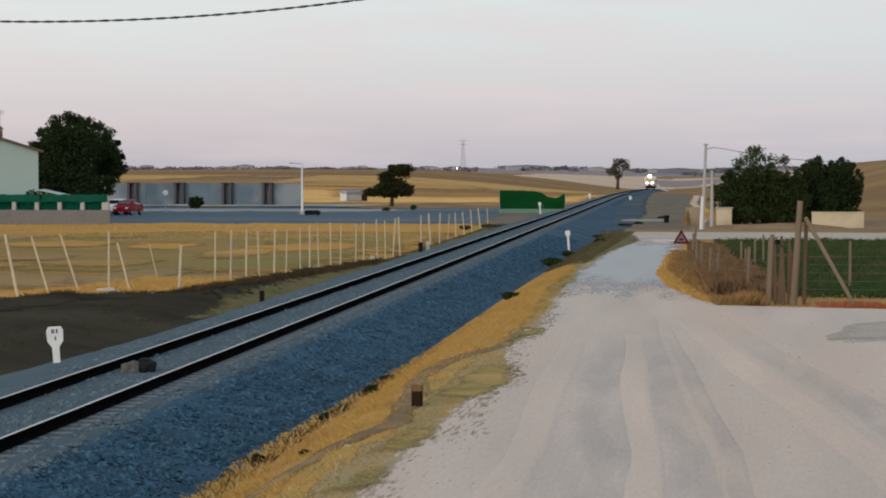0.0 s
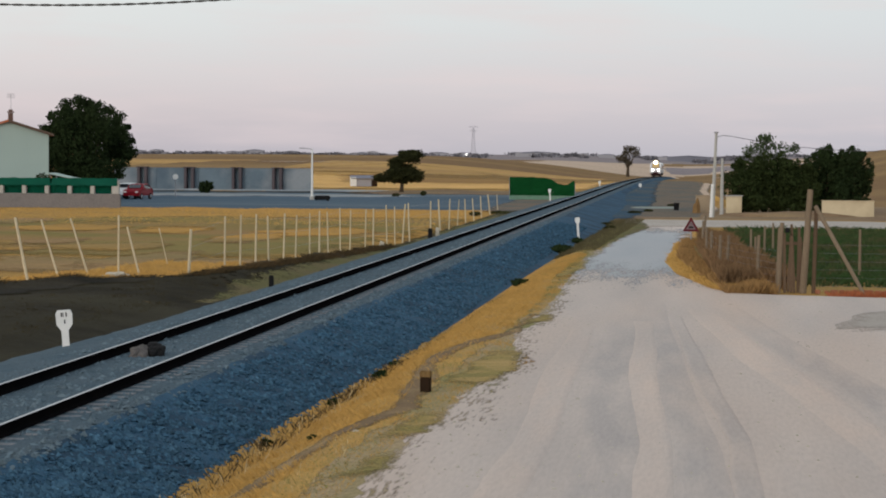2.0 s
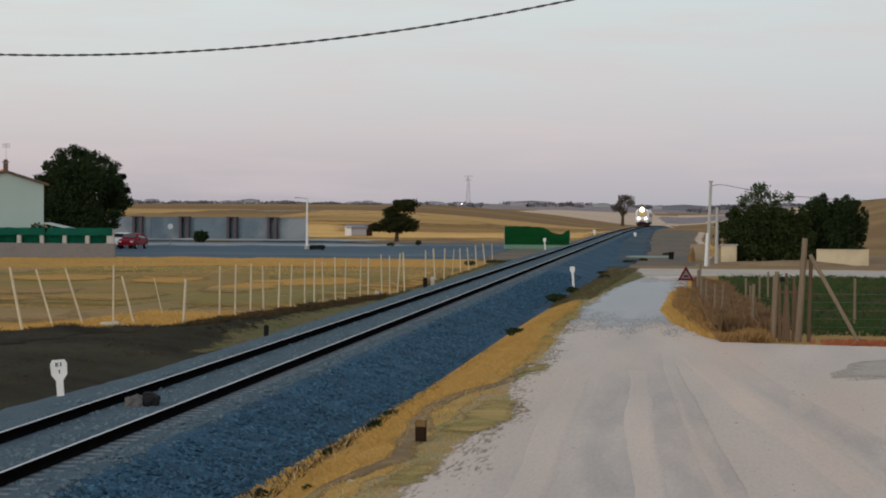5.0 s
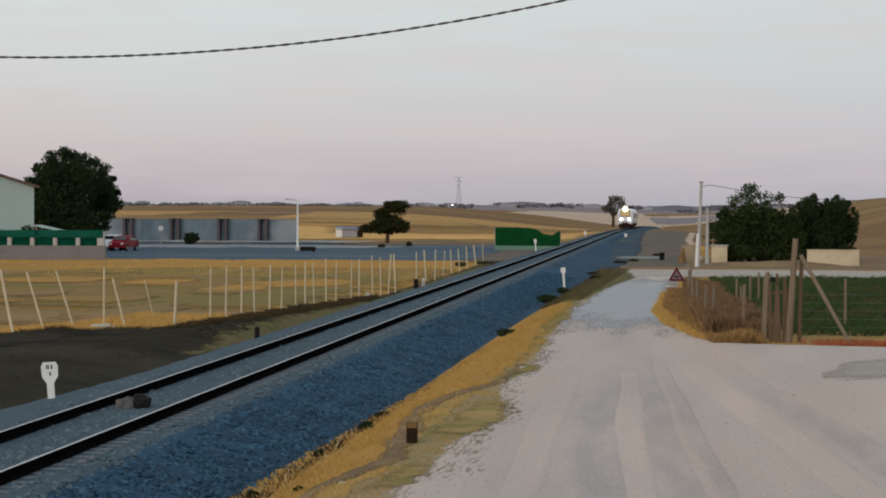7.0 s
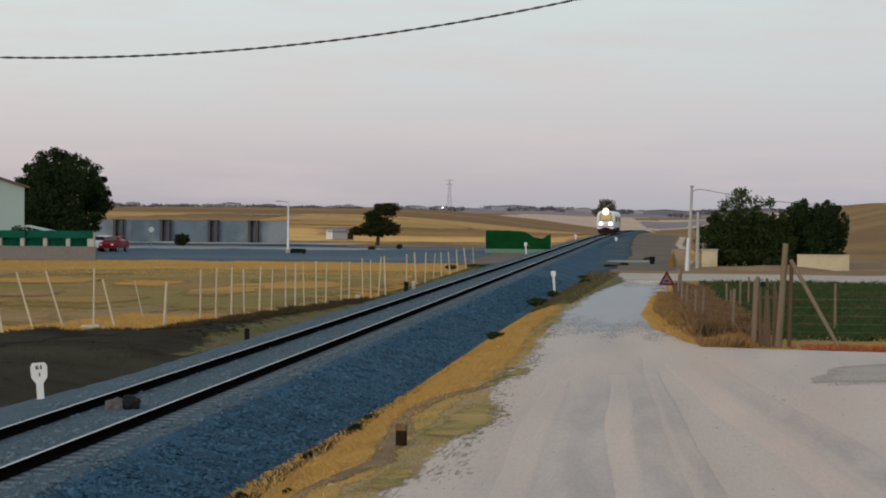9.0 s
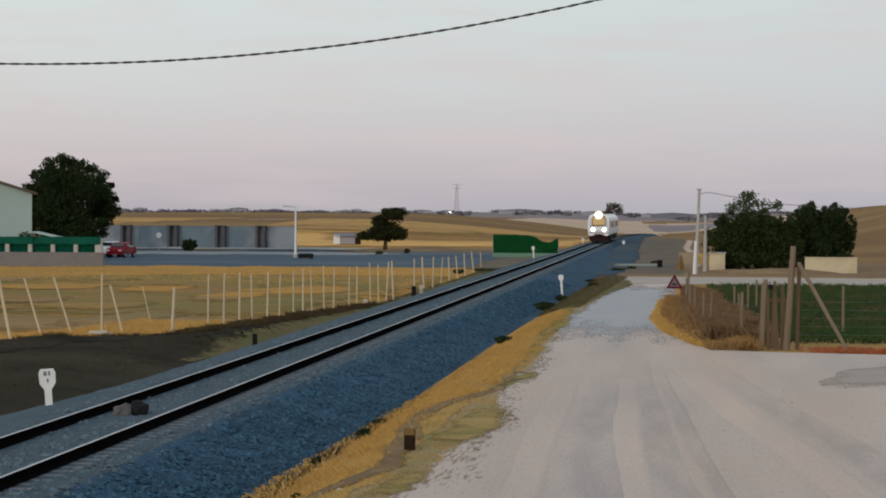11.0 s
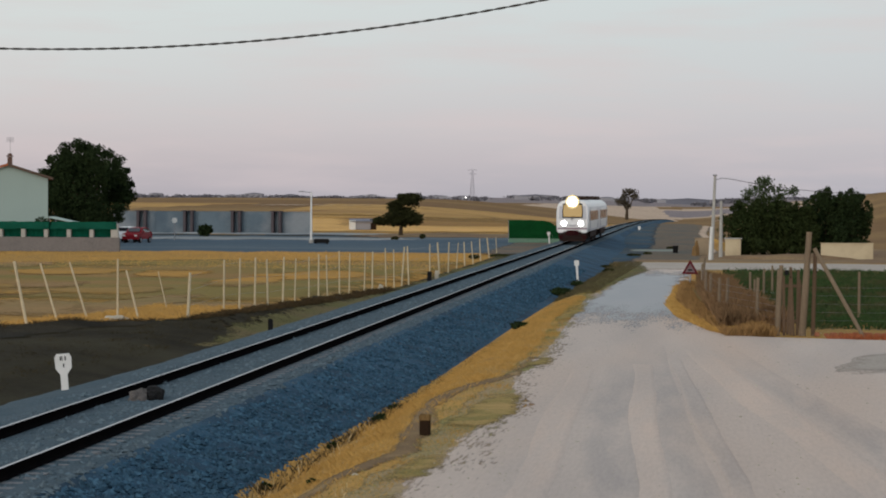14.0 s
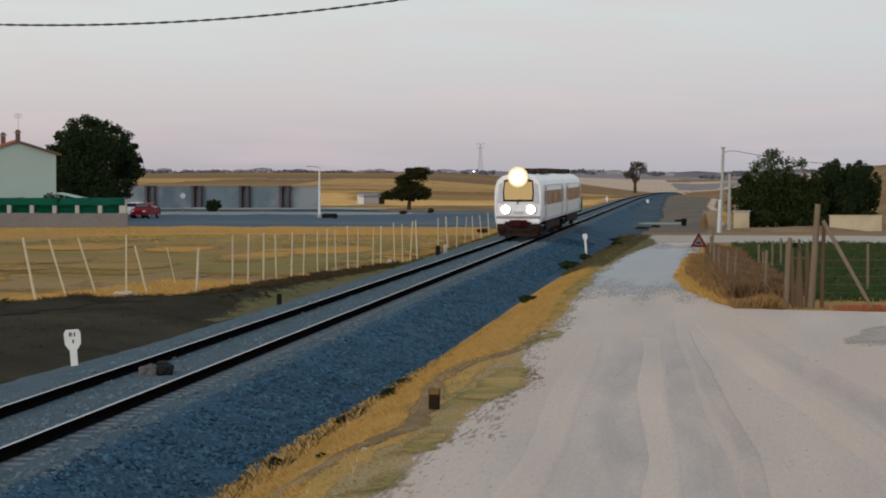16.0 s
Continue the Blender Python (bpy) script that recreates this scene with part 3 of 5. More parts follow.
drape("earth_bank", [(-30, 40), (-25, 76), (-18.6, 84.5), (-17.3, 100), (-16.0, 125)], [(-26, 40), (-23.0, 69), (-20.0, 79), (-18.0, 84), (-17.1, 100), (-15.9, 125)],
      "dark_soil", 0.11, 0.5, 16, 0.7, "dark ploughed earth bank beside the railway", into="ditch")
drape("ditch_grass", [(-27, 40), (-24.4, 69), (-21.2, 79), (-18.9, 84), (-17.2, 100), (-16.1, 125), (-15.4, 200)], [(-13.8, 40), (-13.8, 200)], "ditch", 0.07, 1.0, 8, 0.25, "olive brown grass in the railway ditch", soft=0.6)
drape("ditch_green", [(-14.6, 58), (-16.6, 84), (-16.6, 100), (-15.7, 125), (-15.2, 190)], [(-13.7, 58), (-13.7, 190)], "ditch_green", 0.10, 1.0, 10, 0.5, "greener grass strip beside the ballast", soft=1.4, soft_y=24, veil=0.95)
drape("scrub_patch", [(-70, 99), (-66, 138), (-32, 172)], [(-18.2, 99), (-16.8, 146), (-16.4, 172)], "green_scrub", 0.03, 2.0, 24, 1.2, "faded green scrub in the dry field", soft=4, soft_y=10, veil=1.0)
drape("tan_patch", [(-70, 86), (-70, 103)], [(-19.2, 86), (-17.8, 103)], "tan_grass", 0.035, 1.5, 24, 0.8, "tan trampled grass inside the fence", soft=2.5, soft_y=6, veil=1.0)
def field_patches():
    rng = np.random.default_rng(44)
    for i in range(20):
        y = 92 + 62 * rng.random()
        x = -18.5 - 0.02 * (y - 90) - rng.random() * (4 + 0.16 * y)
        w, ln = 1.4 + 2.6 * rng.random(), 4 + 6 * rng.random()
        kind = ("dry_field", "tan_grass", "green_scrub")[int(rng.integers(0, 3))]
        under = "dry_field" if y > 142 else "green_scrub"
        if kind == under:
            kind = "dry_field" if under == "green_scrub" else "green_scrub"
        x = min(x, -18.6 - w)
        drape("field_patch", [(x - 0.2 * w, y - ln), (x - w, y), (x - 0.3 * w, y + ln)], [(x + 0.4 * w, y - ln), (x + w, y), (x + 0.2 * w, y + ln)],
              kind, 0.045 + 0.0015 * i, 1.2, 6, 0.7, "uneven patch of dry grass in the fenced field", grain=0.4, soft=1.4, soft_y=6, veil=1.0)


field_patches()
drape("paved_yard", [(-95, 193), (-95, 283)], [(-16.4, 193), (-17.0, 230), (-22, 283)], "lot", 0.05, 4, 30, 0.5, "grey asphalt yard in the dusk", "pavement", soft=0.8)
drape("kerb_strip", [(-95, 283), (-95, 296)], [(-24, 283), (-22, 296)], "pale_strip", 0.06, 3, 20, 0.8, "pale concrete kerb strip along the yard", "pavement", soft=0.8, into="lot")
# sky-lit streak on the asphalt, painted as a pale stripe
drape("yard_stripe", [(-62, 244), (-58, 262)], [(-28, 244), (-33, 262)], "pale_strip", 0.08, 3, 20, 0.8, "pale stripe of sky light painted across the yard", "pavement", soft=1.5, soft_y=5, veil=0.9)
drape("gravel_side", [(-7.6, 176), (-9.0, 260), (-9.2, 430)], [(-5.0, 176), (-4.4, 210), (-4.6, 260), (-5.6, 330), (-6.6, 430)], "slate_blue", 0.05, 4, 8, 0.4, "blue-grey gravel slope beside the embankment", soft=1.6, veil=1.0)
drape("tree_earth", [(-40, 262), (-36, 300)], [(-18, 262), (-17, 300)], "brown_earth", 0.1, 3, 12, 1.2, "bare brown earth round the yard tree", soft=2.5, soft_y=6, veil=0.9)
drape("stubble_near", [(-62, 300), (-80, 425)], [(-15, 300), (-15, 425)], "bright_stubble", 0.08, 6, 24, 1.0, "bright yellow stubble field", grain=0.1, soft=5, veil=1.0)
drape("plough_band", [(-52, 352), (-64, 420), (-40, 470)], [(-21, 352), (-17, 420), (-15, 470)], "brown_field", 0.14, 6, 16, 3.0, "brown ploughed band between stubble fields", grain=0.05, soft=8, soft_y=30, veil=0.45)
drape("gold_slope", [(-88, 425), (-76, 470), (-66, 520)], [(-36, 425), (-40, 470), (-62, 520)], "gold_field", 0.16, 6, 30, 3.0, "golden stubble on the hillside", grain=0.03, soft=10, soft_y=30, veil=1.0)
drape("scrub_slope", [(-8, 182), (-8, 210), (-8, 260), (-8, 330), (-8, 430)], [(0.0, 182), (0.6, 210), (0.9, 260), (0.6, 330), (0.0, 430)], "slate", 0.04, 4, 8, 0.3, "dull slate-coloured scrub slope beside the embankment", soft=0.8, into="brown_earth")
drape("stubble_swath", [(-108, 505), (-96, 516), (-84, 528)], [(-88, 505), (-74, 516), (-70, 528)], "pale_field", 0.22, 3, 12, 2.0, "pale swath of mown stubble on the hillside", grain=0.05, soft=5, veil=0.8)
drape("footpath", [(0.6, 205), (1.4, 250), (0.2, 300), (1.2, 420)], [(1.5, 205), (2.3, 250), (1.1, 300), (2.2, 420)], "pale_field", 0.14, 4, 4, 0.3, "pale worn footpath beside the railway", into="slate")


drape("trackside_scrub", [(-17.2, 186), (-18.2, 240), (-19.5, 300)], [(-13.3, 186), (-13.3, 300)], "slate", 0.08, 2.0, 10, 0.5, "grey-brown scrub between the track and the green enclosure", soft=1.2, soft_y=10, veil=1.0)


def earth_clods():
    rng = np.random.default_rng(17)
    octa = np.array([(1, 0, 0), (-1, 0, 0), (0, 1, 0), (0, -1, 0), (0, 0, 1), (0, 0, -1)], float)
    tri = [(0, 2, 4), (2, 1, 4), (1, 3, 4), (3, 0, 4), (2, 0, 5), (1, 2, 5), (3, 1, 5), (0, 3, 5)]
    top = [(-26, 70), (-24.2, 76), (-22.8, 78), (-20.4, 81.5), (-18.4, 84), (-17.3, 100), (-16.0, 125)]
    verts, faces = [], []
    for _ in range(1100):
        y = 66 + 34 * rng.random()
        x = along(top, y) + abs(rng.normal(0, 0.8)) - 0.1
        s = 0.03 + 0.13 * rng.random() ** 3
        k = len(verts)
        pts = octa * s * (0.6 + 0.8 * rng.random((6, 3)))
        verts += [(x + p[0] * 1.5, y + p[1], land(x, y) + 0.04 + p[2] * 0.55) for p in pts]
        faces += [(k + p, k + q, k + r) for p, q, r in tri]
    tagged(mesh_of("earth_clods", verts, faces, ["dark_soil"], True), "dark clods of earth on the bank", "earth", "", "stuff")


earth_clods()

# ---- railway ----
def railway():
    track = root("railway_track", TRACK_X, 0, 0, "straight single railway track on concrete sleepers in grey ballast", "railway track", "", "structure")
    prof = [(-0.036, 0.0), (0.036, 0.0), (0.036, -0.035), (0.010, -0.05), (0.010, -0.135), (0.075, -0.165), (0.075, -0.172), (-0.075, -0.172), (-0.075, -0.165), (-0.010, -0.135), (-0.010, -0.05), (-0.036, -0.035)]
    ys = ticks((-60, 300, 60), (300, 900, 15))
    for s in (-1, 1):
        verts = [(s * GAUGE / 2 + a, y, b + grade(y)) for y in ys for a, b in prof]
        n = len(prof)
        faces = [(j * n + i, (j + 1) * n + i, (j + 1) * n + (i + 1) % n, j * n + (i + 1) % n) for j in range(len(ys) - 1) for i in range(n)]
        rail = mesh_of("rail", verts, faces, ["rail_rust"], False)
        rail.parent = track
        rail["label"] = "dark rusted steel rail"
        w = 0.028
        verts = [(s * GAUGE / 2 + a, y, 0.004 + grade(y)) for y in ys for a in (-w, w)]
        faces = [(j * 2, j * 2 + 1, j * 2 + 3, j * 2 + 2) for j in range(len(ys) - 1)]
        head = mesh_of("running_surface", verts, faces, ["rail_shine"], False)
        head.parent = rail
        head["label"] = "polished running surface"
    bm = box(bmesh.new(), 0, 0, -0.253, 2.6, 0.26, 0.13, bevel=0.02)
    first = part("sleeper", bm, "sleeper", track)
    for i in range(1, 290):
        ob = new("sleeper", first.data)
        ob.parent = track
        ob.location = (0, 20 + 0.6 * i, 0)
    first.location = (0, 20, 0)
    return track


def ballast_bed():
    ys = ticks((-60, 20, 10), (20, 110, 0.5), (110, 300, 4), (300, 900, 15))
    verts, faces, mi = [], [], []
    for y in ys:
        toe = 3.75 + 0.014 * max(0, min(y, 190) - 40) - 0.9 * smooth01(95, 150, y) - 2.2 * smooth01(190, 320, y)
        prof = [(-4.1, -1.2), (-3.45, -0.55), (-2.9, -0.40), (-2.2, -0.26), (-1.6, -0.19), (-1.0, -0.19), (-0.75, -0.18), (-0.3, -0.172), (0.3, -0.172), (0.75, -0.18), (1.0, -0.195), (1.4, -0.2), (1.75, -0.21)]
        prof += [(1.75 + (toe - 1.75) * k, -0.21 - 0.72 * k) for k in (0.2, 0.4, 0.6, 0.8, 1.0)] + [(toe + 0.5, -1.25)]
        bulge = 0.45 * math.exp(-((y - 49) / 6.5) ** 2)
        prof = [(a - bulge if a < -2.5 else a, b) for a, b in prof]
        for a, b in prof:
            edge = 0.05 if abs(a) > 1.2 else 0.012
            verts.append((TRACK_X + a + edge * noise.noise((a * 2, y * 1.5, 5)), y, b + grade(y) + edge * noise.noise((a * 3, y * 1.7, 2)) + edge * 0.6 * noise.noise((a * 7, y * 6, 4))))
    n = len(prof)
    for j in range(len(ys) - 1):
        for i in range(n - 1):
            faces.append((j * n + i, j * n + i + 1, (j + 1) * n + i + 1, (j + 1) * n + i))
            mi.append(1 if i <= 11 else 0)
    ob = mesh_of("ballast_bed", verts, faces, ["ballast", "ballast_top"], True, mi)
    tagged(ob, "blue-grey crushed stone railway ballast with sloping shoulder", "ballast", "", "structure")
    rng = np.random.default_rng(4)
    for name, mat, count, lo, hi, label in (("ballast_stones", "ballast_stone", 21000, 1.9, 3.9, "loose dark blue-grey ballast stones on the shoulder"), ("pale_ballast_stones", "pale_stone", 11000, -2.6, 1.9, "loose paler ballast stones between and beside the rails")):
        verts, faces = [], []
        octa = np.array([(1, 0, 0), (-1, 0, 0), (0, 1, 0), (0, -1, 0), (0, 0, 1), (0, 0, -1)], float)
        tri = [(0, 2, 4), (2, 1, 4), (1, 3, 4), (3, 0, 4), (2, 0, 5), (1, 2, 5), (3, 1, 5), (0, 3, 5)]
        for _ in range(count):
            y = 28 + 122 * rng.random() ** 1.9
            a = lo + (hi - lo) * rng.random()
            if abs(abs(a) - GAUGE / 2) < 0.16:
                continue
            toe = 3.75 + 0.014 * max(0, y - 40)
            z = -0.175 if abs(a) < 0.9 else -0.2 if -1.75 < a < 1.75 else -0.19 + 0.17 * (a + 1.6) if a < 0 else -0.21 - 0.72 * (a - 1.75) / (toe - 1.75)
            s = 0.02 + 0.05 * rng.random() ** 1.5
            k = len(verts)
            pts = octa * s * (0.6 + 0.8 * rng.random((6, 3))) + rng.normal(0, s * 0.25, (6, 3))
            verts += [(TRACK_X + a + p[0], y + p[1], z + p[2] * 0.8) for p in pts]
            faces += [(k + p, k + q, k + r) for p, q, r in tri]
        tagged(mesh_of(name, verts, faces, [mat], False), label, "gravel", "", "stuff")


def road_pebbles():
    rng = np.random.default_rng(27)
    octa = np.array([(1, 0, 0), (-1, 0, 0), (0, 1, 0), (0, -1, 0), (0, 0, 1), (0, 0, -1)], float)
    tri = [(0, 2, 4), (2, 1, 4), (1, 3, 4), (3, 0, 4), (2, 0, 5), (1, 2, 5), (3, 1, 5), (0, 3, 5)]
    verts, faces = [], []
    for _ in range(1400):
        y = 28 + 50 * rng.random() ** 1.5
        x = -4.2 + 9 * rng.random() ** 1.4
        s = 0.008 + 0.022 * rng.random() ** 3
        k = len(verts)
        pts = octa * s * (0.6 + 0.8 * rng.random((6, 3)))
        verts += [(x + p[0], y + p[1], land(x, y) + 0.036 + p[2] * 0.7) for p in pts]
        faces += [(k + p, k + q, k + r) for p, q, r in tri]
    tagged(mesh_of("road_pebbles", verts, faces, ["light_stone"], False), "small loose pebbles on the dirt road", "pebbles", "", "stuff")


railway()
ballast_bed()
road_pebbles()


# ---- train ----
def car_section(half_w=1.45):
    side = [(0.0, 0.95), (0.9, 0.95), (1.34, 1.0), (1.42, 1.25), (1.45, 1.7), (1.45, 2.7), (1.40, 3.1), (1.28, 3.42), (1.02, 3.66), (0.6, 3.78), (0.0, 3.82)]
    k = half_w / 1.45
    return [(a * k, b) for a, b in side] + [(-a * k, b) for a, b in reversed(side[1:-1])]


def loft(stations):
    """stations: (y, width factor, rake) from nose to tail; the rake leans the section back above the waist."""
    bm = bmesh.new()
    rings = []
    for y, k, rake, low in stations:
        ring = []
        for a, b in car_section():
            z = 2.3 + (b - 2.3) * low
            ring.append(bm.verts.new((a * k, y + rake * max(0.0, z - 1.9), z)))
        rings.append(ring)
    n = len(rings[0])
    for r0, r1 in zip(rings, rings[1:]):
        for i in range(n):
            bm.faces.new((r0[i], r0[(i + 1) % n], r1[(i + 1) % n], r1[i]))
    bm.faces.new(list(reversed(rings[0])))
    bm.faces.new(rings[-1])
    bmesh.ops.recalc_face_normals(bm, faces=bm.faces)
    return bm


CAR = 21.2


def bogie(train, y):
    bm = bmesh.new()
    for s in (-1, 1):
        box(bm, s * 1.12, 0, 0.55, 0.14, 3.0, 0.26, bevel=0.03)
        for q in (-1.2, 1.2):
            box(bm, s * 1.12, q, 0.5, 0.24, 0.4, 0.36, bevel=0.04)
    box(bm, 0, 0, 0.6, 2.2, 0.6, 0.25)
    b = part("bogie", bm, "underframe", train, "dark bogie frame")
    b.location = (0, y, 0)
    for q in (-1.2, 1.2):
        for s in (-1, 1):
            bm = rod(bmesh.new(), (s * 0.80, q, 0.44), (s * 0.93, q, 0.44), 0.43, n=20)
            part("wheel", bm, "underframe", b)
    return b


def make_train():
    train = root("train", TRACK_X, 138, 0, "white two-car diesel train with lit headlights and dark red skirt", "train")
    for c in range(2):
        y0 = c * (CAR + 0.5)
        nose = [(0.0, 0.885, 0.16, 0.945), (0.05, 0.93, 0.155, 0.965), (0.18, 0.97, 0.14, 0.985), (0.5, 0.992, 0.10, 0.997), (1.2, 1.0, 0.0, 1.0)]
        flat = [(0.0, 0.97, 0, 0.99), (0.1, 1, 0, 1)]
        st = (nose if c == 0 else flat) + [(CAR / 2, 1, 0, 1)]
        tail = [(CAR - y, k, -r, lo) for y, k, r, lo in reversed(nose)] if c == 1 else [(CAR - 0.1, 1, 0, 1), (CAR, 0.97, 0, 0.99)]
        body = part("car_body", loft([(y + y0, k, r, lo) for y, k, r, lo in st + tail]), "train_white", train, "white car body with rounded roof")
        for s in (-1, 1):
            # reflections in the windows are put into the band's colour
            bm = box(bmesh.new(), s * 1.445, y0 + CAR / 2, 2.38, 0.03, CAR - 2.6, 0.86, bevel=0.01)
            part("window_band", bm, "train_band", body, "glossy window band with brownish reflections put into its colour")
            for i in range(7):
                bm = box(bmesh.new(), s * 1.462, y0 + 4.4 + i * 2.05, 2.4, 0.02, 1.5, 0.66, bevel=0.008)
                part("side_window", bm, "glass" if i % 3 == 2 else "train_band", body)
            for q in (2.55, CAR - 2.55):
                bm = box(bmesh.new(), s * 1.452, y0 + q, 2.05, 0.04, 1.15, 2.0, bevel=0.015)
                d = part("passenger_door", bm, "train_grey", body, "pale grey passenger door")
                part("door_window", box(bmesh.new(), s * 1.476, y0 + q, 2.5, 0.012, 0.6, 0.8), "glass", d)
            bm = box(bmesh.new(), s * 1.43, y0 + CAR / 2, 1.12, 0.05, CAR - 2.4, 0.16)
            part("sole_bar", bm, "train_grey", body, "grey stripe along the lower edge")
            part("cant_rail", box(bmesh.new(), s * 1.395, y0 + CAR / 2, 3.12, 0.05, CAR - 2.6, 0.05, bevel=0.01), "train_grey", body, "rain gutter under the roof")
            bm = box(bmesh.new(), s * 1.30, y0 + CAR / 2, 0.72, 0.12, CAR - 8.6, 0.5, bevel=0.03)
            part("equipment_case", bm, "underframe", body, "dark underfloor equipment case")
        for q, ln in ((4.6, 1.5), (11.6, 5.4), (18.0, 1.6)):
            bm = box(bmesh.new(), 0, y0 + q, 3.95, 1.55, ln, 0.34, bevel=0.1)
            for i in range(3):
                rod(bm, (0, y0 + q - ln / 3 + i * ln / 3, 4.05), (0, y0 + q - ln / 3 + i * ln / 3, 4.13), 0.3, n=12)
            part("roof_unit", bm, "roof_unit", body, "dark brown roof cooling unit")
        for q in (3.4, CAR - 3.4):
            bogie(train, y0 + q)
    part("gangway", box(bmesh.new(), 0, CAR + 0.25, 2.2, 1.5, 0.7, 2.3, bevel=0.05), "black", train, "black rubber gangway bellows")
    # cab front

    def front(name, pts, depth, mat, label, y=-0.02):
        """A panel on the raked cab front, outlined in x and z."""
        bm = bmesh.new()
        back = [bm.verts.new((a, y + depth + 0.16 * max(0.0, b - 1.9), b)) for a, b in pts]
        face = [bm.verts.new((a * 0.985, y + 0.16 * max(0.0, b - 1.9), b)) for a, b in pts]
        n = len(pts)
        bm.faces.new(face)
        for i in range(n):
            bm.faces.new((back[i], back[(i + 1) % n], face[(i + 1) % n], face[i]))
        bmesh.ops.recalc_face_normals(bm, faces=bm.faces)
        return part(name, bm, mat, train, label)

    front("windscreen_frame", [(-0.88, 2.2), (0.88, 2.2), (0.92, 2.7), (0.86, 3.42), (0.6, 3.5), (-0.6, 3.5), (-0.86, 3.42), (-0.92, 2.7)], 0.05, "black", "black windscreen surround", -0.03)
    # warm cab light is put into the pane as its own emission
    front("windscreen", [(-0.80, 2.3), (0.80, 2.3), (0.84, 2.7), (0.79, 3.34), (-0.79, 3.34), (-0.84, 2.7)], 0.03, "cab_glass", "windscreen with warm cab light put into the glass", -0.045)
    bm = rod(bmesh.new(), (-0.12, -0.07, 2.02), (0.12, -0.03, 2.34), 0.025, n=6)
    part("wiper", bm, "black", train, "dark windscreen wiper")
    front("bumper_band", [(-1.28, 1.2), (1.28, 1.2), (1.3, 1.34), (-1.3, 1.34)], 0.08, "train_mauve", "mauve-grey band across the cab front", -0.05)
    for s in (-1, 1):
        front("cab_pillar", [(s * 0.9, 2.1), (s * 1.2, 2.1), (s * 1.16, 3.2), (s * 0.94, 3.3)], 0.03, "train_grey", "pale corner pillar of the cab", -0.012)
    front("coupler_hatch", [(-0.3, 1.45), (0.3, 1.45), (0.3, 1.62), (-0.3, 1.62)], 0.04, "train_grey", "grey hatch over the coupler", -0.03)
    for s in (-1, 1):
        bm = rod(bmesh.new(), (s * 0.74, -0.10, 1.72), (s * 0.74, 0.05, 1.72), 0.29, n=24)
        h = part("headlight_housing", bm, "train_grey", train, "round headlight housing")
        bmesh_l = bmesh.new()
        bmesh.ops.create_uvsphere(bmesh_l, u_segments=20, v_segments=10, radius=0.25, matrix=Matrix.Translation((s * 0.74, -0.1, 1.72)) @ Matrix.Diagonal((1, 0.35, 1, 1)))
        part("headlight", bmesh_l, "lamp_white", h, "glowing white headlight", True)
        bm = box(bmesh.new(), s * 1.02, -0.02, 1.02, 0.58, 0.34, 0.26, bevel=0.07)
        part("bumper_corner", bm, "train_white", train, "white bumper corner")
    # lens drawn oversize so that its disc takes in some glare
    bm = bmesh.new()
    bmesh.ops.create_uvsphere(bm, u_segments=24, v_segments=12, radius=0.42, matrix=Matrix.Translation((-0.02, 0.02, 3.62)) @ Matrix.Diagonal((1.05, 0.45, 1.0, 1)))
    top_lamp = part("top_headlight", bm, "lamp_warm", train, "very bright warm roof headlight", True)
    # warm glare round the lens, built as an added glowing ring
    bm = rod(bmesh.new(), (-0.02, 0.0, 3.62), (-0.02, 0.18, 3.62), 0.60, 0.52, 28)
    part("reflector", bm, "lamp_rim", top_lamp, "warm glare of the lamp, added as a glowing ring")
    bm = box(bmesh.new(), -0.02, 0.3, 3.72, 1.0, 0.4, 0.5, bevel=0.08)
    part("top_light_housing", bm, "train_white", train, "white roof headlight housing")
    bm = box(bmesh.new(), 0, 0.10, 0.92, 1.15, 0.26, 0.5, bevel=0.06)
    part("front_skirt", bm, "train_red", train, "dark red front skirt")
    bm = box(bmesh.new(), 0, 0.26, 0.72, 2.5, 0.3, 0.62, bevel=0.06)
    part("pilot_beam", bm, "underframe", train, "dark beam behind the skirt")
    for s in (-1, 1):
        bm = rod(bmesh.new(), (s * 0.86, -0.02, 0.62), (s * 0.86, 0.3, 0.62), 0.1, n=10)
        box(bm, s * 1.05, 0.16, 0.5, 0.3, 0.2, 0.3, bevel=0.03)
        part("footstep", bm, "train_red", train, "dark red corner step")
    bm = rod(bmesh.new(), (0, -0.35, 0.95), (0, 0.2, 0.95), 0.14, n=12)
    box(bm, 0, -0.38, 0.95, 0.42, 0.16, 0.36, bevel=0.04)
    part("coupler", bm, "train_red", train, "dark red centre coupler")
    bm = box(bmesh.new(), 0, 0.35, 0.3, 2.3, 0.12, 0.3, bevel=0.03)
    part("snow_plough", bm, "underframe", train, "dark rail guard plate")
    return train


train = make_train()


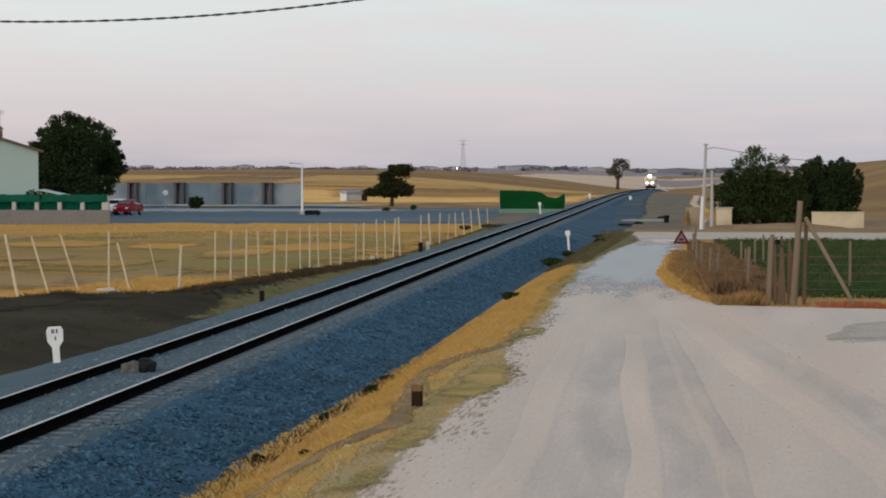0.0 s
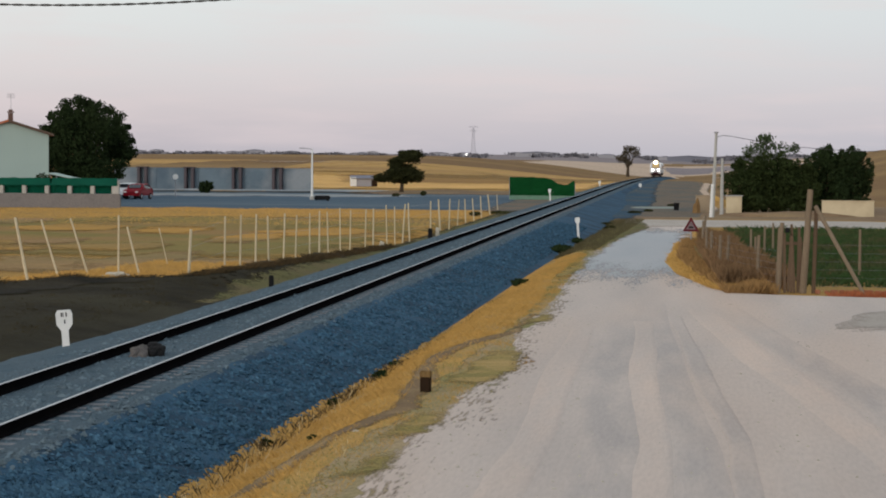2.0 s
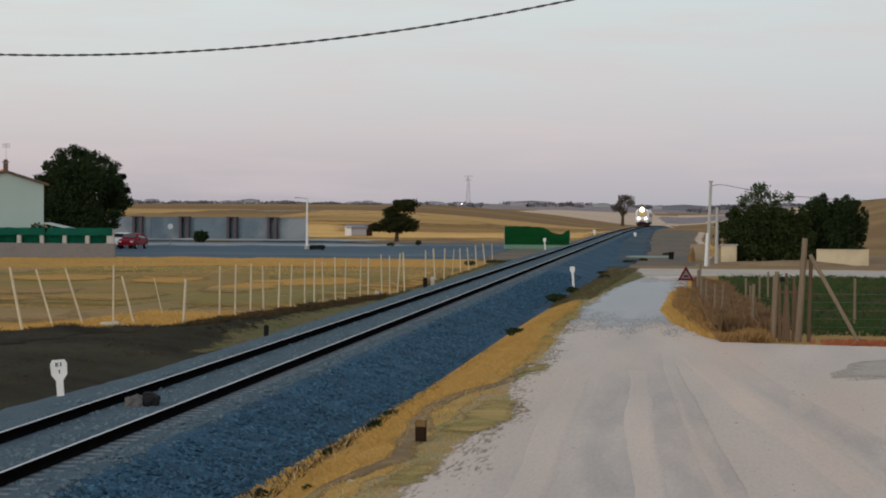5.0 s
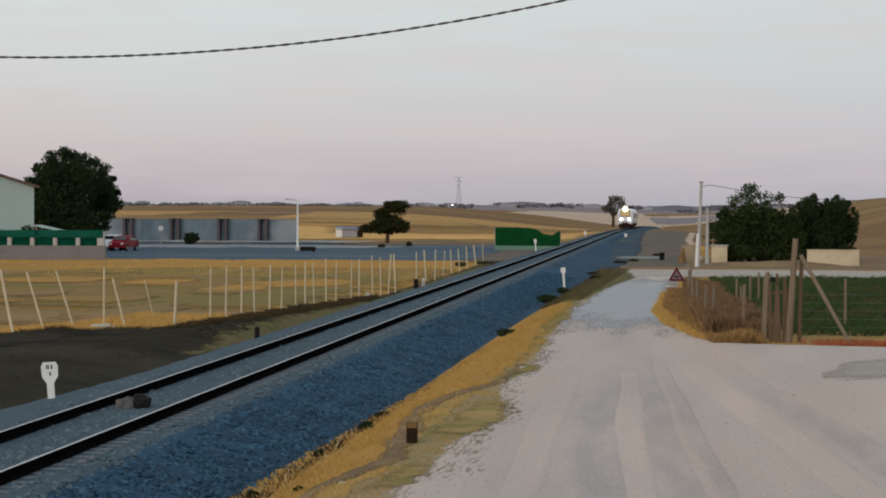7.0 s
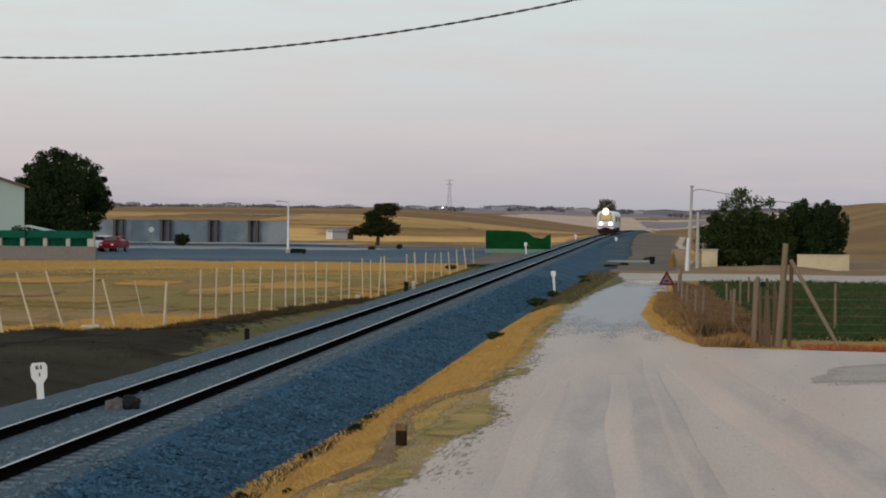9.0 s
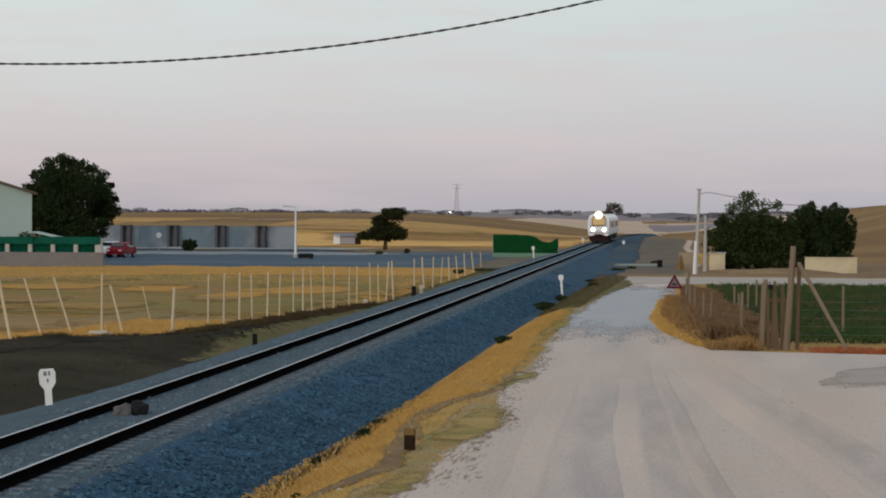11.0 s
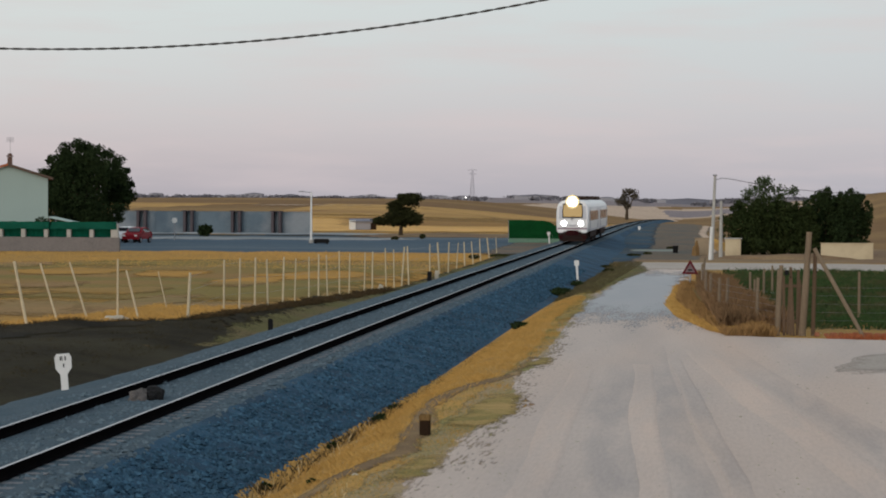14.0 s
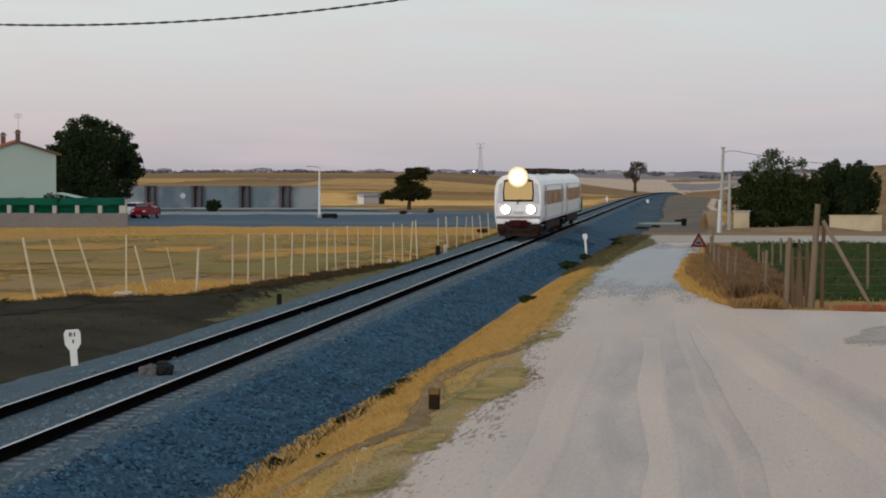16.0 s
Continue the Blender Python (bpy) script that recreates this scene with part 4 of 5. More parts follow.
# ---- plants ----
def leaves(rng, blobs, count, size, flat=0.0):
    """Small leaf clumps spread over uneven lobes; blobs: (x, y, z, rx, ry, rz, weight)."""
    w = np.array([b[6] for b in blobs])
    pick = rng.choice(len(blobs), count, p=w / w.sum())
    verts, faces = [], []
    for i in pick:
        x, y, z, rx, ry, rz, _ = blobs[i]
        d = rng.normal(size=3)
        d /= np.linalg.norm(d)
        r = (0.12 + 0.93 * rng.random() ** 0.55) * (0.82 + 0.35 * noise.noise((d[0] * 2.2 + x, d[1] * 2.2 + y, d[2] * 2.2 + z)))
        c = np.array((x + d[0] * rx * r, y + d[1] * ry * r, z + d[2] * rz * r))
        u, v = rng.normal(size=3), rng.normal(size=3)
        u /= np.linalg.norm(u)
        v -= u * (u @ v)
        v /= np.linalg.norm(v)
        s = size * (0.5 + rng.random())
        k = len(verts)
        verts += [tuple(c - u * s), tuple(c + v * s * 0.55), tuple(c + u * s), tuple(c - v * s * 0.55)]
        faces.append((k, k + 1, k + 2, k + 3))
    return verts, faces


def tree(name, x, y, label, blobs, count, size, leaf="leaf", trunk_r=0.25, trunk_h=2.5, seed=1, category="tree", group=""):
    rng = np.random.default_rng(seed)
    t = root(name, x, y, land(x, y), label, category, group)
    bm = bmesh.new()
    rod(bm, (0, 0, -0.3), (0.1, 0, trunk_h), trunk_r * 1.2, trunk_r * 0.7, 10)
    for b in (b for b in blobs if b[6] > 0.2):
        mid = ((b[0] + 0.1) * 0.5, b[1] * 0.5, trunk_h * 0.5 + b[2] * 0.45)
        rod(bm, (0.1, 0, trunk_h * 0.85), mid, trunk_r * 0.5, trunk_r * 0.32, 6)
        rod(bm, mid, b[:3], trunk_r * 0.32, trunk_r * 0.1, 6)
    part("trunk", bm, "bark", t, "dark brown trunk with limbs")
    verts, faces = leaves(rng, blobs, count, size)
    crown = mesh_of("crown", verts, faces, [leaf], False)
    crown.parent = t
    return t


def lobes(rng, n, cx, cz, rx, rz, ry, k=0.42, sprays=0):
    out = [(cx, 0, cz, rx * 0.8, ry * 0.8, rz * 0.82, 4.0)]
    for i in range(n):
        a = 2 * math.pi * (i + rng.random() * 0.7) / n
        out.append((cx + math.cos(a) * rx * 0.62, (rng.random() - 0.5) * ry, cz + math.sin(a) * rz * 0.6, rx * k, ry * k, rz * k, 1.0))
    for i in range(sprays):
        a = 2 * math.pi * (i + rng.random()) / sprays
        q = 0.80 + 0.16 * rng.random()
        w = 0.07 + 0.10 * rng.random()
        out.append((cx + math.cos(a) * rx * q, (rng.random() - 0.5) * ry, cz + math.sin(a) * rz * q, rx * w * 1.2, ry * w, rz * w, 0.11))
    return out


rg = np.random.default_rng(12)
tree("tree", -61.0, 232, "large round dark green tree beside the house", lobes(rg, 11, 0, 5.2, 4.75, 4.75, 4.2, 0.40, 44), 62000, 0.12, "leaf", 0.35, 2.6, 2)
tree("tree", -34.6, 276, "small spreading dark olive tree at the yard's edge",
     [(0.1, 0, 2.25, 2.4, 2.2, 1.35, 3), (1.0, 0, 4.35, 1.8, 1.6, 0.9, 1.7), (-2.3, 0, 1.75, 1.25, 1, 0.55, 0.7), (1.7, 0, 2.0, 1.1, 1, 0.9, 0.7), (-0.6, 0, 3.5, 1.2, 1, 0.8, 0.8)], 12000, 0.13, "leaf_olive", 0.25, 1.4, 3)
tree("tree", -21.9, 742, "lone open-crowned tree beside the far track",
     [(0.9, 0, 8.6, 3.1, 2.5, 1.5, 2), (-1.8, 0, 5.6, 2.4, 2, 1.6, 1.5), (2.4, 0, 7.2, 2.0, 1.6, 1.0, 0.9), (0.2, 0, 4.4, 1.6, 1.3, 1.4, 0.7), (-0.6, 0, 7.4, 1.7, 1.4, 1.1, 0.8)], 1300, 0.28, "leaf_haze", 0.5, 3.6, 4)
for i, (px, py, rx, rz, cz, leaf, n) in enumerate(((4.2, 203, 2.3, 2.5, 2.5, "leaf_mid", 3600), (6.4, 205, 2.3, 2.75, 2.55, "leaf_mid", 3800), (8.5, 204, 2.0, 2.3, 2.3, "leaf_mid", 3600), (10.9, 206, 2.1, 3.05, 2.85, "leaf", 4200), (13.0, 205, 1.9, 2.8, 2.95, "leaf", 4200))):
    tree("tree", px, py, "dense dark green bushy tree behind a low wall", lobes(rg, 7, 0, cz, rx, rz, 2.2, 0.42, 22) + [(0.2, -0.3, 0.75, rx * 0.95, 1.6, 0.9, 2.0)], n * 4, 0.105, leaf, 0.16, 1.5, 20 + i, "tree", "trees by the side road")
tree("tree", 5.6, 208, "slender light green tree rising over the bushes", [(0, 0, 5.6, 1.5, 1.2, 1.0, 1.4), (1.6, 0, 5.4, 0.9, 0.8, 0.8, 0.6), (-1.3, 0, 5.2, 0.8, 0.8, 0.6, 0.5), (0.2, 0, 6.4, 0.9, 0.7, 0.5, 0.7), (2.7, 0, 5.5, 0.6, 0.5, 0.6, 0.4)], 1500, 0.11, "leaf_light", 0.12, 3.5, 40, "tree", "trees by the side road")
for i, (px, py, rx, rz) in enumerate(((-55.0, 262, 0.95, 0.75), (-60.5, 214, 1.2, 0.8), (-56.1, 199, 1.0, 1.45))):
    tree("bush", px, py, "small round dark green bush", [(0, 0, rz, rx, rx, rz, 1), (0.4, 0, rz * 1.2, rx * 0.6, rx * 0.6, rz * 0.6, 0.5)], 1800, 0.13, "leaf", 0.06, 0.5, 50 + i, "bush")
for i, (px, py, rx, rz) in enumerate(((-6.6, 116, 0.66, 0.25), (-6.15, 82.5, 0.33, 0.14), (-6.62, 49.5, 0.16, 0.10), (-6.55, 130.5, 0.42, 0.2), (-6.75, 53, 0.14, 0.07), (-6.95, 45, 0.09, 0.06), (-7.05, 38.5, 0.09, 0.06), (-6.0, 36.8, 0.05, 0.04))):
    tree("weed_clump", px, py, "low dark weed clump at the ballast's foot", [(0, 0, rz, rx, rx * 1.5, rz, 1)], int(300 + 1300 * rx), 0.05 + 0.04 * rx, "leaf", 0.012, 0.05, 60 + i, "weed", "weeds along the ballast")


for i, (px, py, rx, rz) in enumerate(((-5.2, 196, 0.6, 0.12), (-4.2, 203, 0.4, 0.12), (-2.6, 228, 0.35, 0.12), (-6.3, 166, 0.5, 0.13), (-5.6, 152, 0.4, 0.12), (-32.0, 250.5, 0.5, 0.22), (-29.9, 258, 0.35, 0.3), (-15.3, 184, 0.9, 0.12), (-16.7, 178, 0.5, 0.16))):
    tree("weed_clump", px, py, "dull olive weed clump on the bare ground", [(0, 0, rz, rx, rx * 1.5, rz, 1)], 420, 0.09, "leaf_olive", 0.012, 0.05, 90 + i, "weed", "weeds near the crossing")


def grass(name, spots, mat, count, height, seed, label, lean=0.35, width=0.012):
    """Blades over rough patches; spots: (x0, x1 as bent lines over y0..y1)."""
    rng = np.random.default_rng(seed)
    verts, faces = [], []
    for left, right, share, hs in spots:
        y0, y1 = left[0][1], left[-1][1]
        for _ in range(int(count * share)):
            y = y0 + (y1 - y0) * rng.random()
            a, b = along(left, y), along(right, y)
            x = a + (b - a) * rng.random()
            if 30 < y < 64 and along(BARE_L, y) < x < along(BARE_R, y) and rng.random() < 0.9:
                continue
            dens = noise.noise((x * 1.3, y * 0.7, seed)) * 0.5 + 0.5
            if rng.random() > 0.25 + dens:
                continue
            h = height * hs * (0.35 + 0.9 * rng.random()) * (0.5 + dens)
            d = rng.normal(0, lean, 2) * h
            z = land(x, y)
            ang = rng.random() * math.pi
            u = (math.cos(ang) * width, math.sin(ang) * width)
            k = len(verts)
            verts += [(x - u[0], y - u[1], z), (x + u[0], y + u[1], z), (x + d[0] * 0.4 + u[0] * 0.6, y + d[1] * 0.4, z + h * 0.6), (x + d[0], y + d[1], z + h)]
            faces += [(k, k + 1, k + 2), (k, k + 2, k + 3)]
    ob = mesh_of(name, verts, faces, [mat], False)
    return tagged(ob, label, "grass", "", "stuff")


VL = [(-6.9, 26), (-7.0, 34), (-6.8, 51), (-6.3, 82), (-5.8, 104)]
VM = [(-5.4, 26), (-5.5, 34), (-5.1, 40), (-5.3, 51), (-4.6, 58), (-4.6, 70), (-5.0, 82), (-5.0, 104)]
VR = [(-4.4, 26), (-4.45, 34), (-4.1, 40), (-4.0, 50), (-4.3, 58), (-4.2, 70), (-4.8, 104)]
grass("dry_grass", [(VL, VM, 0.75, 1.0), (VM, VR, 0.33, 0.6)], "grass_gold", 120000, 0.085, 7, "dry golden grass on the verge", 0.6, 0.0045)
grass("green_grass", [(VM, VR, 0.7, 0.7), ([(-5.6, 85), (-5.4, 150)], [(-4.4, 85), (-3.9, 150)], 0.3, 1.2)], "grass_green", 30000, 0.07, 8, "short green grass tufts along the road's edge", 0.5, 0.006)
grass("crossing_weeds", [([(-6.5, 108), (-7.0, 176)], [(-4.6, 112), (-3.9, 174)], 1.0, 1.0)], "weed_olive", 24000, 0.13, 23, "olive weeds on the verge near the crossing", 0.5, 0.014)
grass("tall_straw", [([(-7.1, 28), (-7.0, 52)], [(-6.6, 28), (-6.4, 52)], 0.8, 1.0), ([(-6.2, 26), (-6.2, 36)], [(-4.6, 26), (-4.6, 36)], 0.2, 0.7)], "straw", 260, 0.22, 19, "sparse pale dry stalks at the ballast's foot", 0.2, 0.006)
grass("toe_weeds", [([(-7.25, 28), (-7.2, 40), (-6.95, 54)], [(-6.75, 28), (-6.72, 40), (-6.5, 54)], 0.72, 1.0), ([(-7.0, 54), (-6.6, 76)], [(-6.45, 54), (-6.1, 76)], 0.28, 0.6)], "stalk_dark", 1900, 0.16, 29, "dark brown weeds along the ballast's foot", 0.45, 0.007)
grass("corner_weeds", [([(0.9, 74.2), (-0.1, 86), (-0.7, 97), (-0.6, 118)], [(2.5, 74.2), (1.0, 86), (0.4, 97), (0.2, 118)], 1.0, 1.0)], "grass_rust", 110000, 0.3, 9, "rusty dry weeds round the field's corner", 0.3, 0.004)
grass("corner_grass", [([(0.9, 75.0), (0.4, 77), (-0.75, 86), (-1.2, 95), (-0.9, 118)], [(1.7, 75.0), (1.3, 77), (0.2, 86), (-0.4, 95), (-0.5, 118)], 1.0, 1.0)], "grass_gold", 60000, 0.17, 10, "yellow dry grass at the road's bend", 0.45, 0.004)
grass("dead_stalks", [([(0.8, 77), (0.2, 98), (0.2, 120)], [(2.9, 77), (1.7, 98), (1.4, 120)], 1.0, 1.0)], "stalk_brown", 120000, 0.62, 11, "tall brown dead stalks behind the fence", 0.2, 0.004)
grass("pale_weeds", [([(0.25, 92), (0.25, 108)], [(0.9, 92), (0.8, 108)], 1.0, 1.0)], "weed_pale", 9000, 0.42, 31, "tall pale olive weeds beside the warning sign", 0.3, 0.009)
grass("crop_rows", [([(3.6, 79), (1.8, 100), (1.6, 150)], [(14, 79), (14, 100), (18, 150)], 1.0, 1.0)], "crop_leaf", 40000, 0.28, 12, "green leafy crop rows", 0.7, 0.03)
grass("ditch_weeds", [([(-24, 46), (-21.5, 69), (-18.4, 84), (-17.0, 100)], [(-14.2, 46), (-14.2, 69), (-14.2, 84), (-14.2, 100)], 1.0, 1.0)], "weed_dull", 42000, 0.10, 37, "dull brown and olive weeds in the railway ditch", 0.6, 0.008)
grass("bank_weeds", [([(-26.5, 66), (-24.3, 76), (-20.6, 81.5), (-18.5, 84.5), (-17.4, 100), (-16.2, 124)], [(-25.2, 66), (-23.0, 76), (-19.4, 81.5), (-17.6, 84.5), (-16.7, 100), (-15.7, 124)], 1.0, 1.0)], "stalk_dark", 22000, 0.2, 41, "dark dead weeds along the crest of the earth bank", 0.6, 0.009)
grass("red_weeds", [([(4.0, 73.3), (4.0, 74.6)], [(8, 73.3), (8, 74.6)], 1.0, 1.0)], "grass_red", 2600, 0.16, 13, "reddish low weeds at the foot of the fence")
grass("field_grass", [([(-25, 82), (-22, 96)], [(-18.7, 82), (-17.8, 96)], 0.5, 1.0), ([(-50, 148), (-56, 190)], [(-16.4, 148), (-17, 190)], 0.5, 1.0)], "grass_gold", 40000, 0.14, 14, "dry yellow grass in the fenced field", 0.5, 0.009)


# ---- buildings and yard, left of the railway ----
def house():
    h = root("house", -61.1, 206, -0.65, "pale green rendered two-storey house with orange tiled gable roof", "house", turn=19)
    hw, ev, rg_, dp = 3.55, 6.1, 7.2, 9.0
    bm = bmesh.new()
    pts = [(-hw, 0), (hw, 0), (hw, ev), (0, rg_), (-hw, ev)]
    a = [bm.verts.new((x, 0, z)) for x, z in pts]
    b = [bm.verts.new((x, dp, z)) for x, z in pts]
    bm.faces.new(a)
    bm.faces.new(list(reversed(b)))
    for i in range(5):
        bm.faces.new((a[(i + 1) % 5], a[i], b[i], b[(i + 1) % 5]))
    bmesh.ops.recalc_face_normals(bm, faces=bm.faces)
    part("wall", bm, "house_wall", h, "pale green rendered wall")
    sl = (rg_ - ev) / hw
    for s in (-1, 1):
        bm = bmesh.new()
        w = hw + 0.45
        prof = [(0, rg_ + 0.02), (s * w, rg_ - sl * w + 0.02), (s * w, rg_ - sl * w + 0.2), (0, rg_ + 0.22)]
        f = [bm.verts.new((x, -0.3, z)) for x, z in prof]
        g = [bm.verts.new((x, dp + 0.3, z)) for x, z in prof]
        bm.faces.new(f)
        bm.faces.new(g)
        for i in range(4):
            bm.faces.new((f[i], f[(i + 1) % 4], g[(i + 1) % 4], g[i]))
        bmesh.ops.recalc_face_normals(bm, faces=bm.faces)
        r = part("roof", bm, "roof_tile", h, "orange tile roof slope")
        bm = bmesh.new()
        prof = [(0, rg_ + 0.03), (s * w, rg_ - sl * w + 0.03), (s * w, rg_ - sl * w + 0.22), (0, rg_ + 0.24)]
        f = [bm.verts.new((x, -0.36, z)) for x, z in prof]
        g = [bm.verts.new((x, -0.303, z)) for x, z in prof]
        bm.faces.new(f)
        bm.faces.new(g)
        for i in range(4):
            bm.faces.new((f[i], f[(i + 1) % 4], g[(i + 1) % 4], g[i]))
        bmesh.ops.recalc_face_normals(bm, faces=bm.faces)
        part("verge_board", bm, "roof_edge" if s > 0 else "roof_tile", r, "dark roof edge")
    for x, y in ((0.25, 1.2), (-1.0, 2.4), (-1.75, 2.6), (-3.7, 4.0)):
        z = rg_ - sl * abs(x)
        bm = box(bmesh.new(), x, y, z + 0.45, 0.42, 0.5, 0.9)
        box(bm, x, y, z + 0.98, 0.6, 0.66, 0.1)
        c = part("chimney", bm, "brick", h, "brick chimney with a flat cap")
        part("chimney_pot", box(bmesh.new(), x, y, z + 1.12, 0.35, 0.4, 0.18), "brick", c)
    bm = rod(bmesh.new(), (0.3, 1.6, rg_), (0.3, 1.6, rg_ + 2.6), 0.02, n=6)
    for k in range(5):
        rod(bm, (-0.05, 1.6, rg_ + 2.2 + k * 0.09), (0.65, 1.6, rg_ + 2.2 + k * 0.09), 0.012, n=5)
    part("aerial", bm, "steel", h, "thin metal television aerial")


def garden_wall():
    w = root("garden_wall", -60, 191, -0.7, "low rendered wall with pale pillars and green mesh panels", "wall")
    bm = box(bmesh.new(), -2.2, 0, 0.6, 30.0, 0.3, 1.2, bevel=0.02)
    part("base_wall", bm, "render_wall", w, "grey rendered base wall")
    xs = [12.4 - 1.92 * i for i in range(15)]
    for x in xs:
        part("pillar", box(bmesh.new(), x, -0.02, 1.75, 0.34 if x < 12 else 0.6, 0.36, 1.1, bevel=0.02), "concrete", w)
    for x0, x1 in zip(xs, xs[1:]):
        bm = bmesh.new()
        n = 8
        rows = [[bm.verts.new((x0 - 0.17 + (x1 - x0 + 0.34) * i / n, 0.16 + 0.03 * noise.noise((x0 + i, j, 1)), 1.21 + j * 0.34 + (0.05 * noise.noise((x0 + i * 0.4, 3, 1)) if j == 3 else 0))) for i in range(n + 1)] for j in range(4)]
        for j in range(3):
            for i in range(n):
                bm.faces.new((rows[j][i], rows[j][i + 1], rows[j + 1][i + 1], rows[j + 1][i]))
        bmesh.ops.solidify(bm, geom=bm.faces[:], thickness=0.02)
        part("mesh_panel", bm, "green_mesh", w, "green windbreak mesh")
    mesh_top_of(w)


def mesh_top_of(w):
    bm = bmesh.new()
    n = 120
    rows = [[bm.verts.new((-14.6 + 27.2 * i / n, -0.24 + 0.02 * noise.noise((i * 0.4, j, 6)), 1.86 + 0.62 * j + 0.07 * noise.noise((i * 0.35, 2 * j, 3)))) for i in range(n + 1)] for j in range(2)]
    for i in range(n):
        bm.faces.new((rows[0][i], rows[0][i + 1], rows[1][i + 1], rows[1][i]))
    bmesh.ops.solidify(bm, geom=bm.faces[:], thickness=0.02)
    part("mesh_band", bm, "green_net", w, "paler green mesh band laid over the pillar tops")


def yard_wall():
    w = root("yard_wall", -58, 292, -0.65, "long grey concrete yard wall with brick piers", "wall")
    for i in range(5):
        part("wall_panel", box(bmesh.new(), -12.2 + 5.35 * i - (0.87 if i == 4 else 0), 0.0, 1.32, 3.6 if i == 4 else 5.34, 0.25, 2.64, bevel=0.03), "concrete_grey", w)
    for x in (-11.2, -5.25, 0.8, 5.9):
        for d in (-0.45, 0.45):
            part("pier", box(bmesh.new(), x + d, -0.45, 1.36, 0.34, 0.9, 2.72, bevel=0.03), "pillar_brick", w, "dark brick pier")
        part("pier_cap", box(bmesh.new(), x, -0.45, 2.76, 1.5, 1.0, 0.09, bevel=0.02), "pillar_brick", w)
    part("coping", box(bmesh.new(), -2.4, 0.0, 2.68, 25.1, 0.34, 0.07, bevel=0.02), "concrete_grey", w)


def green_pen():
    g = root("green_enclosure", -15.8, 239, -0.66, "enclosure covered in dark green tarpaulin with a torn top edge", "enclosure", turn=-8)
    bm = bmesh.new()
    n = 26
    tops = []
    for i in range(n + 1):
        x = -3.2 + 6.7 * i / n
        top = 2.36 - 0.28 * smooth01(0.3, 1.0, (i / n)) + 0.05 * noise.noise((x * 1.7, 0, 0)) - 0.5 * smooth01(0.60, 0.78, i / n) + 0.45 * smooth01(0.86, 1.0, i / n)
        tops.append((x, top))
    rows = [[bm.verts.new((x, 0.08 * noise.noise((x * 1.3, j * 0.6, 2)), 0.5 + (t - 0.5) * j / 5)) for x, t in tops] for j in range(6)]
    for j in range(5):
        for i in range(n):
            bm.faces.new((rows[j][i], rows[j][i + 1], rows[j + 1][i + 1], rows[j + 1][i]))
    bmesh.ops.solidify(bm, geom=bm.faces[:], thickness=0.03)
    part("tarpaulin", bm, "green_tarp", g, "dark green tarpaulin")
    part("lower_panel", box(bmesh.new(), 0.1, -0.02, 0.25, 6.6, 0.06, 0.5), "green_pale", g, "pale green lower panel")
    bm = box(bmesh.new(), -3.2, 2.2, 1.15, 0.05, 4.2, 2.3)
    part("side_tarpaulin", bm, "green_tarp", g)
    for x in (-3.22, -0.9, 1.3, 3.5):
        part("post", rod(bmesh.new(), (x, 0.07, 0), (x, 0.07, 2.3 if x < 0 else 1.75), 0.04, n=8), "steel", g)


def parked_car(x, y, turn, paint, label):
    c = root("car", x, y, -0.6, label, "car", "cars parked in the yard", turn=turn)
    side = [(-1.95, 0.35), (-1.95, 0.75), (-1.75, 0.92), (-1.0, 1.0), (-0.45, 1.45), (0.9, 1.5), (1.65, 1.15), (1.9, 0.95), (1.95, 0.4)]
    bm = bmesh.new()
    rings = []
    for yy, k in ((-0.82, 0.97), (-0.7, 1.0), (0.7, 1.0), (0.82, 0.97)):
        rings.append([bm.verts.new((a * k, yy * (0.86 if b > 1.1 else 1.0), 0.35 + (b - 0.35) * k)) for a, b in side])
    n = len(side)
    for r0, r1 in zip(rings, rings[1:]):
        for i in range(n):
            bm.faces.new((r0[i], r0[(i + 1) % n], r1[(i + 1) % n], r1[i]))
    bm.faces.new(rings[0])
    bm.faces.new(rings[-1])
    bmesh.ops.recalc_face_normals(bm, faces=bm.faces)
    body = part("body", bm, paint, c)
    for s in (-1, 1):
        bm = bmesh.new()
        pts = [(-0.8, 1.02), (-0.42, 1.36), (0.85, 1.4), (1.4, 1.12), (1.3, 1.02)]
        q = 0.775
        a = [bm.verts.new((u, s * (q if v < 1.1 else q - 0.05), v)) for u, v in pts]
        b = [bm.verts.new((u, s * (q - 0.1), v)) for u, v in pts]
        bm.faces.new(a)
        for i in range(5):
            bm.faces.new((a[i], a[(i + 1) % 5], b[(i + 1) % 5], b[i]))
        part("side_glass", bm, "glass", body)
        for u in (-1.2, 1.2):
            w = part("wheel", rod(bmesh.new(), (u, s * 0.66, 0.3), (u, s * 0.85, 0.3), 0.3, n=18), "black", c, "black tyre")
            part("rim", rod(bmesh.new(), (u, s * 0.80, 0.3), (u, s * 0.865, 0.3), 0.18, n=12), "steel", w)
    bm = box(bmesh.new(), 0, 0, 0, 0.04, 1.2, 0.5, Matrix.Translation((-0.78, 0, 1.24)) @ Matrix.Rotation(radians(50), 4, "Y"))
    part("windscreen", bm, "glass", body)
    bm = box(bmesh.new(), 0, 0, 0, 0.04, 1.15, 0.45, Matrix.Translation((1.33, 0, 1.36)) @ Matrix.Rotation(radians(-62), 4, "Y"))
    part("rear_glass", bm, "glass", body)
    for s in (-1, 1):
        part("head_lamp", box(bmesh.new(), -1.9, s * 0.6, 0.72, 0.14, 0.28, 0.13), "white_paint", body)
        part("tail_lamp", box(bmesh.new(), 1.9, s * 0.66, 0.8, 0.1, 0.16, 0.22), "sign_red", body)


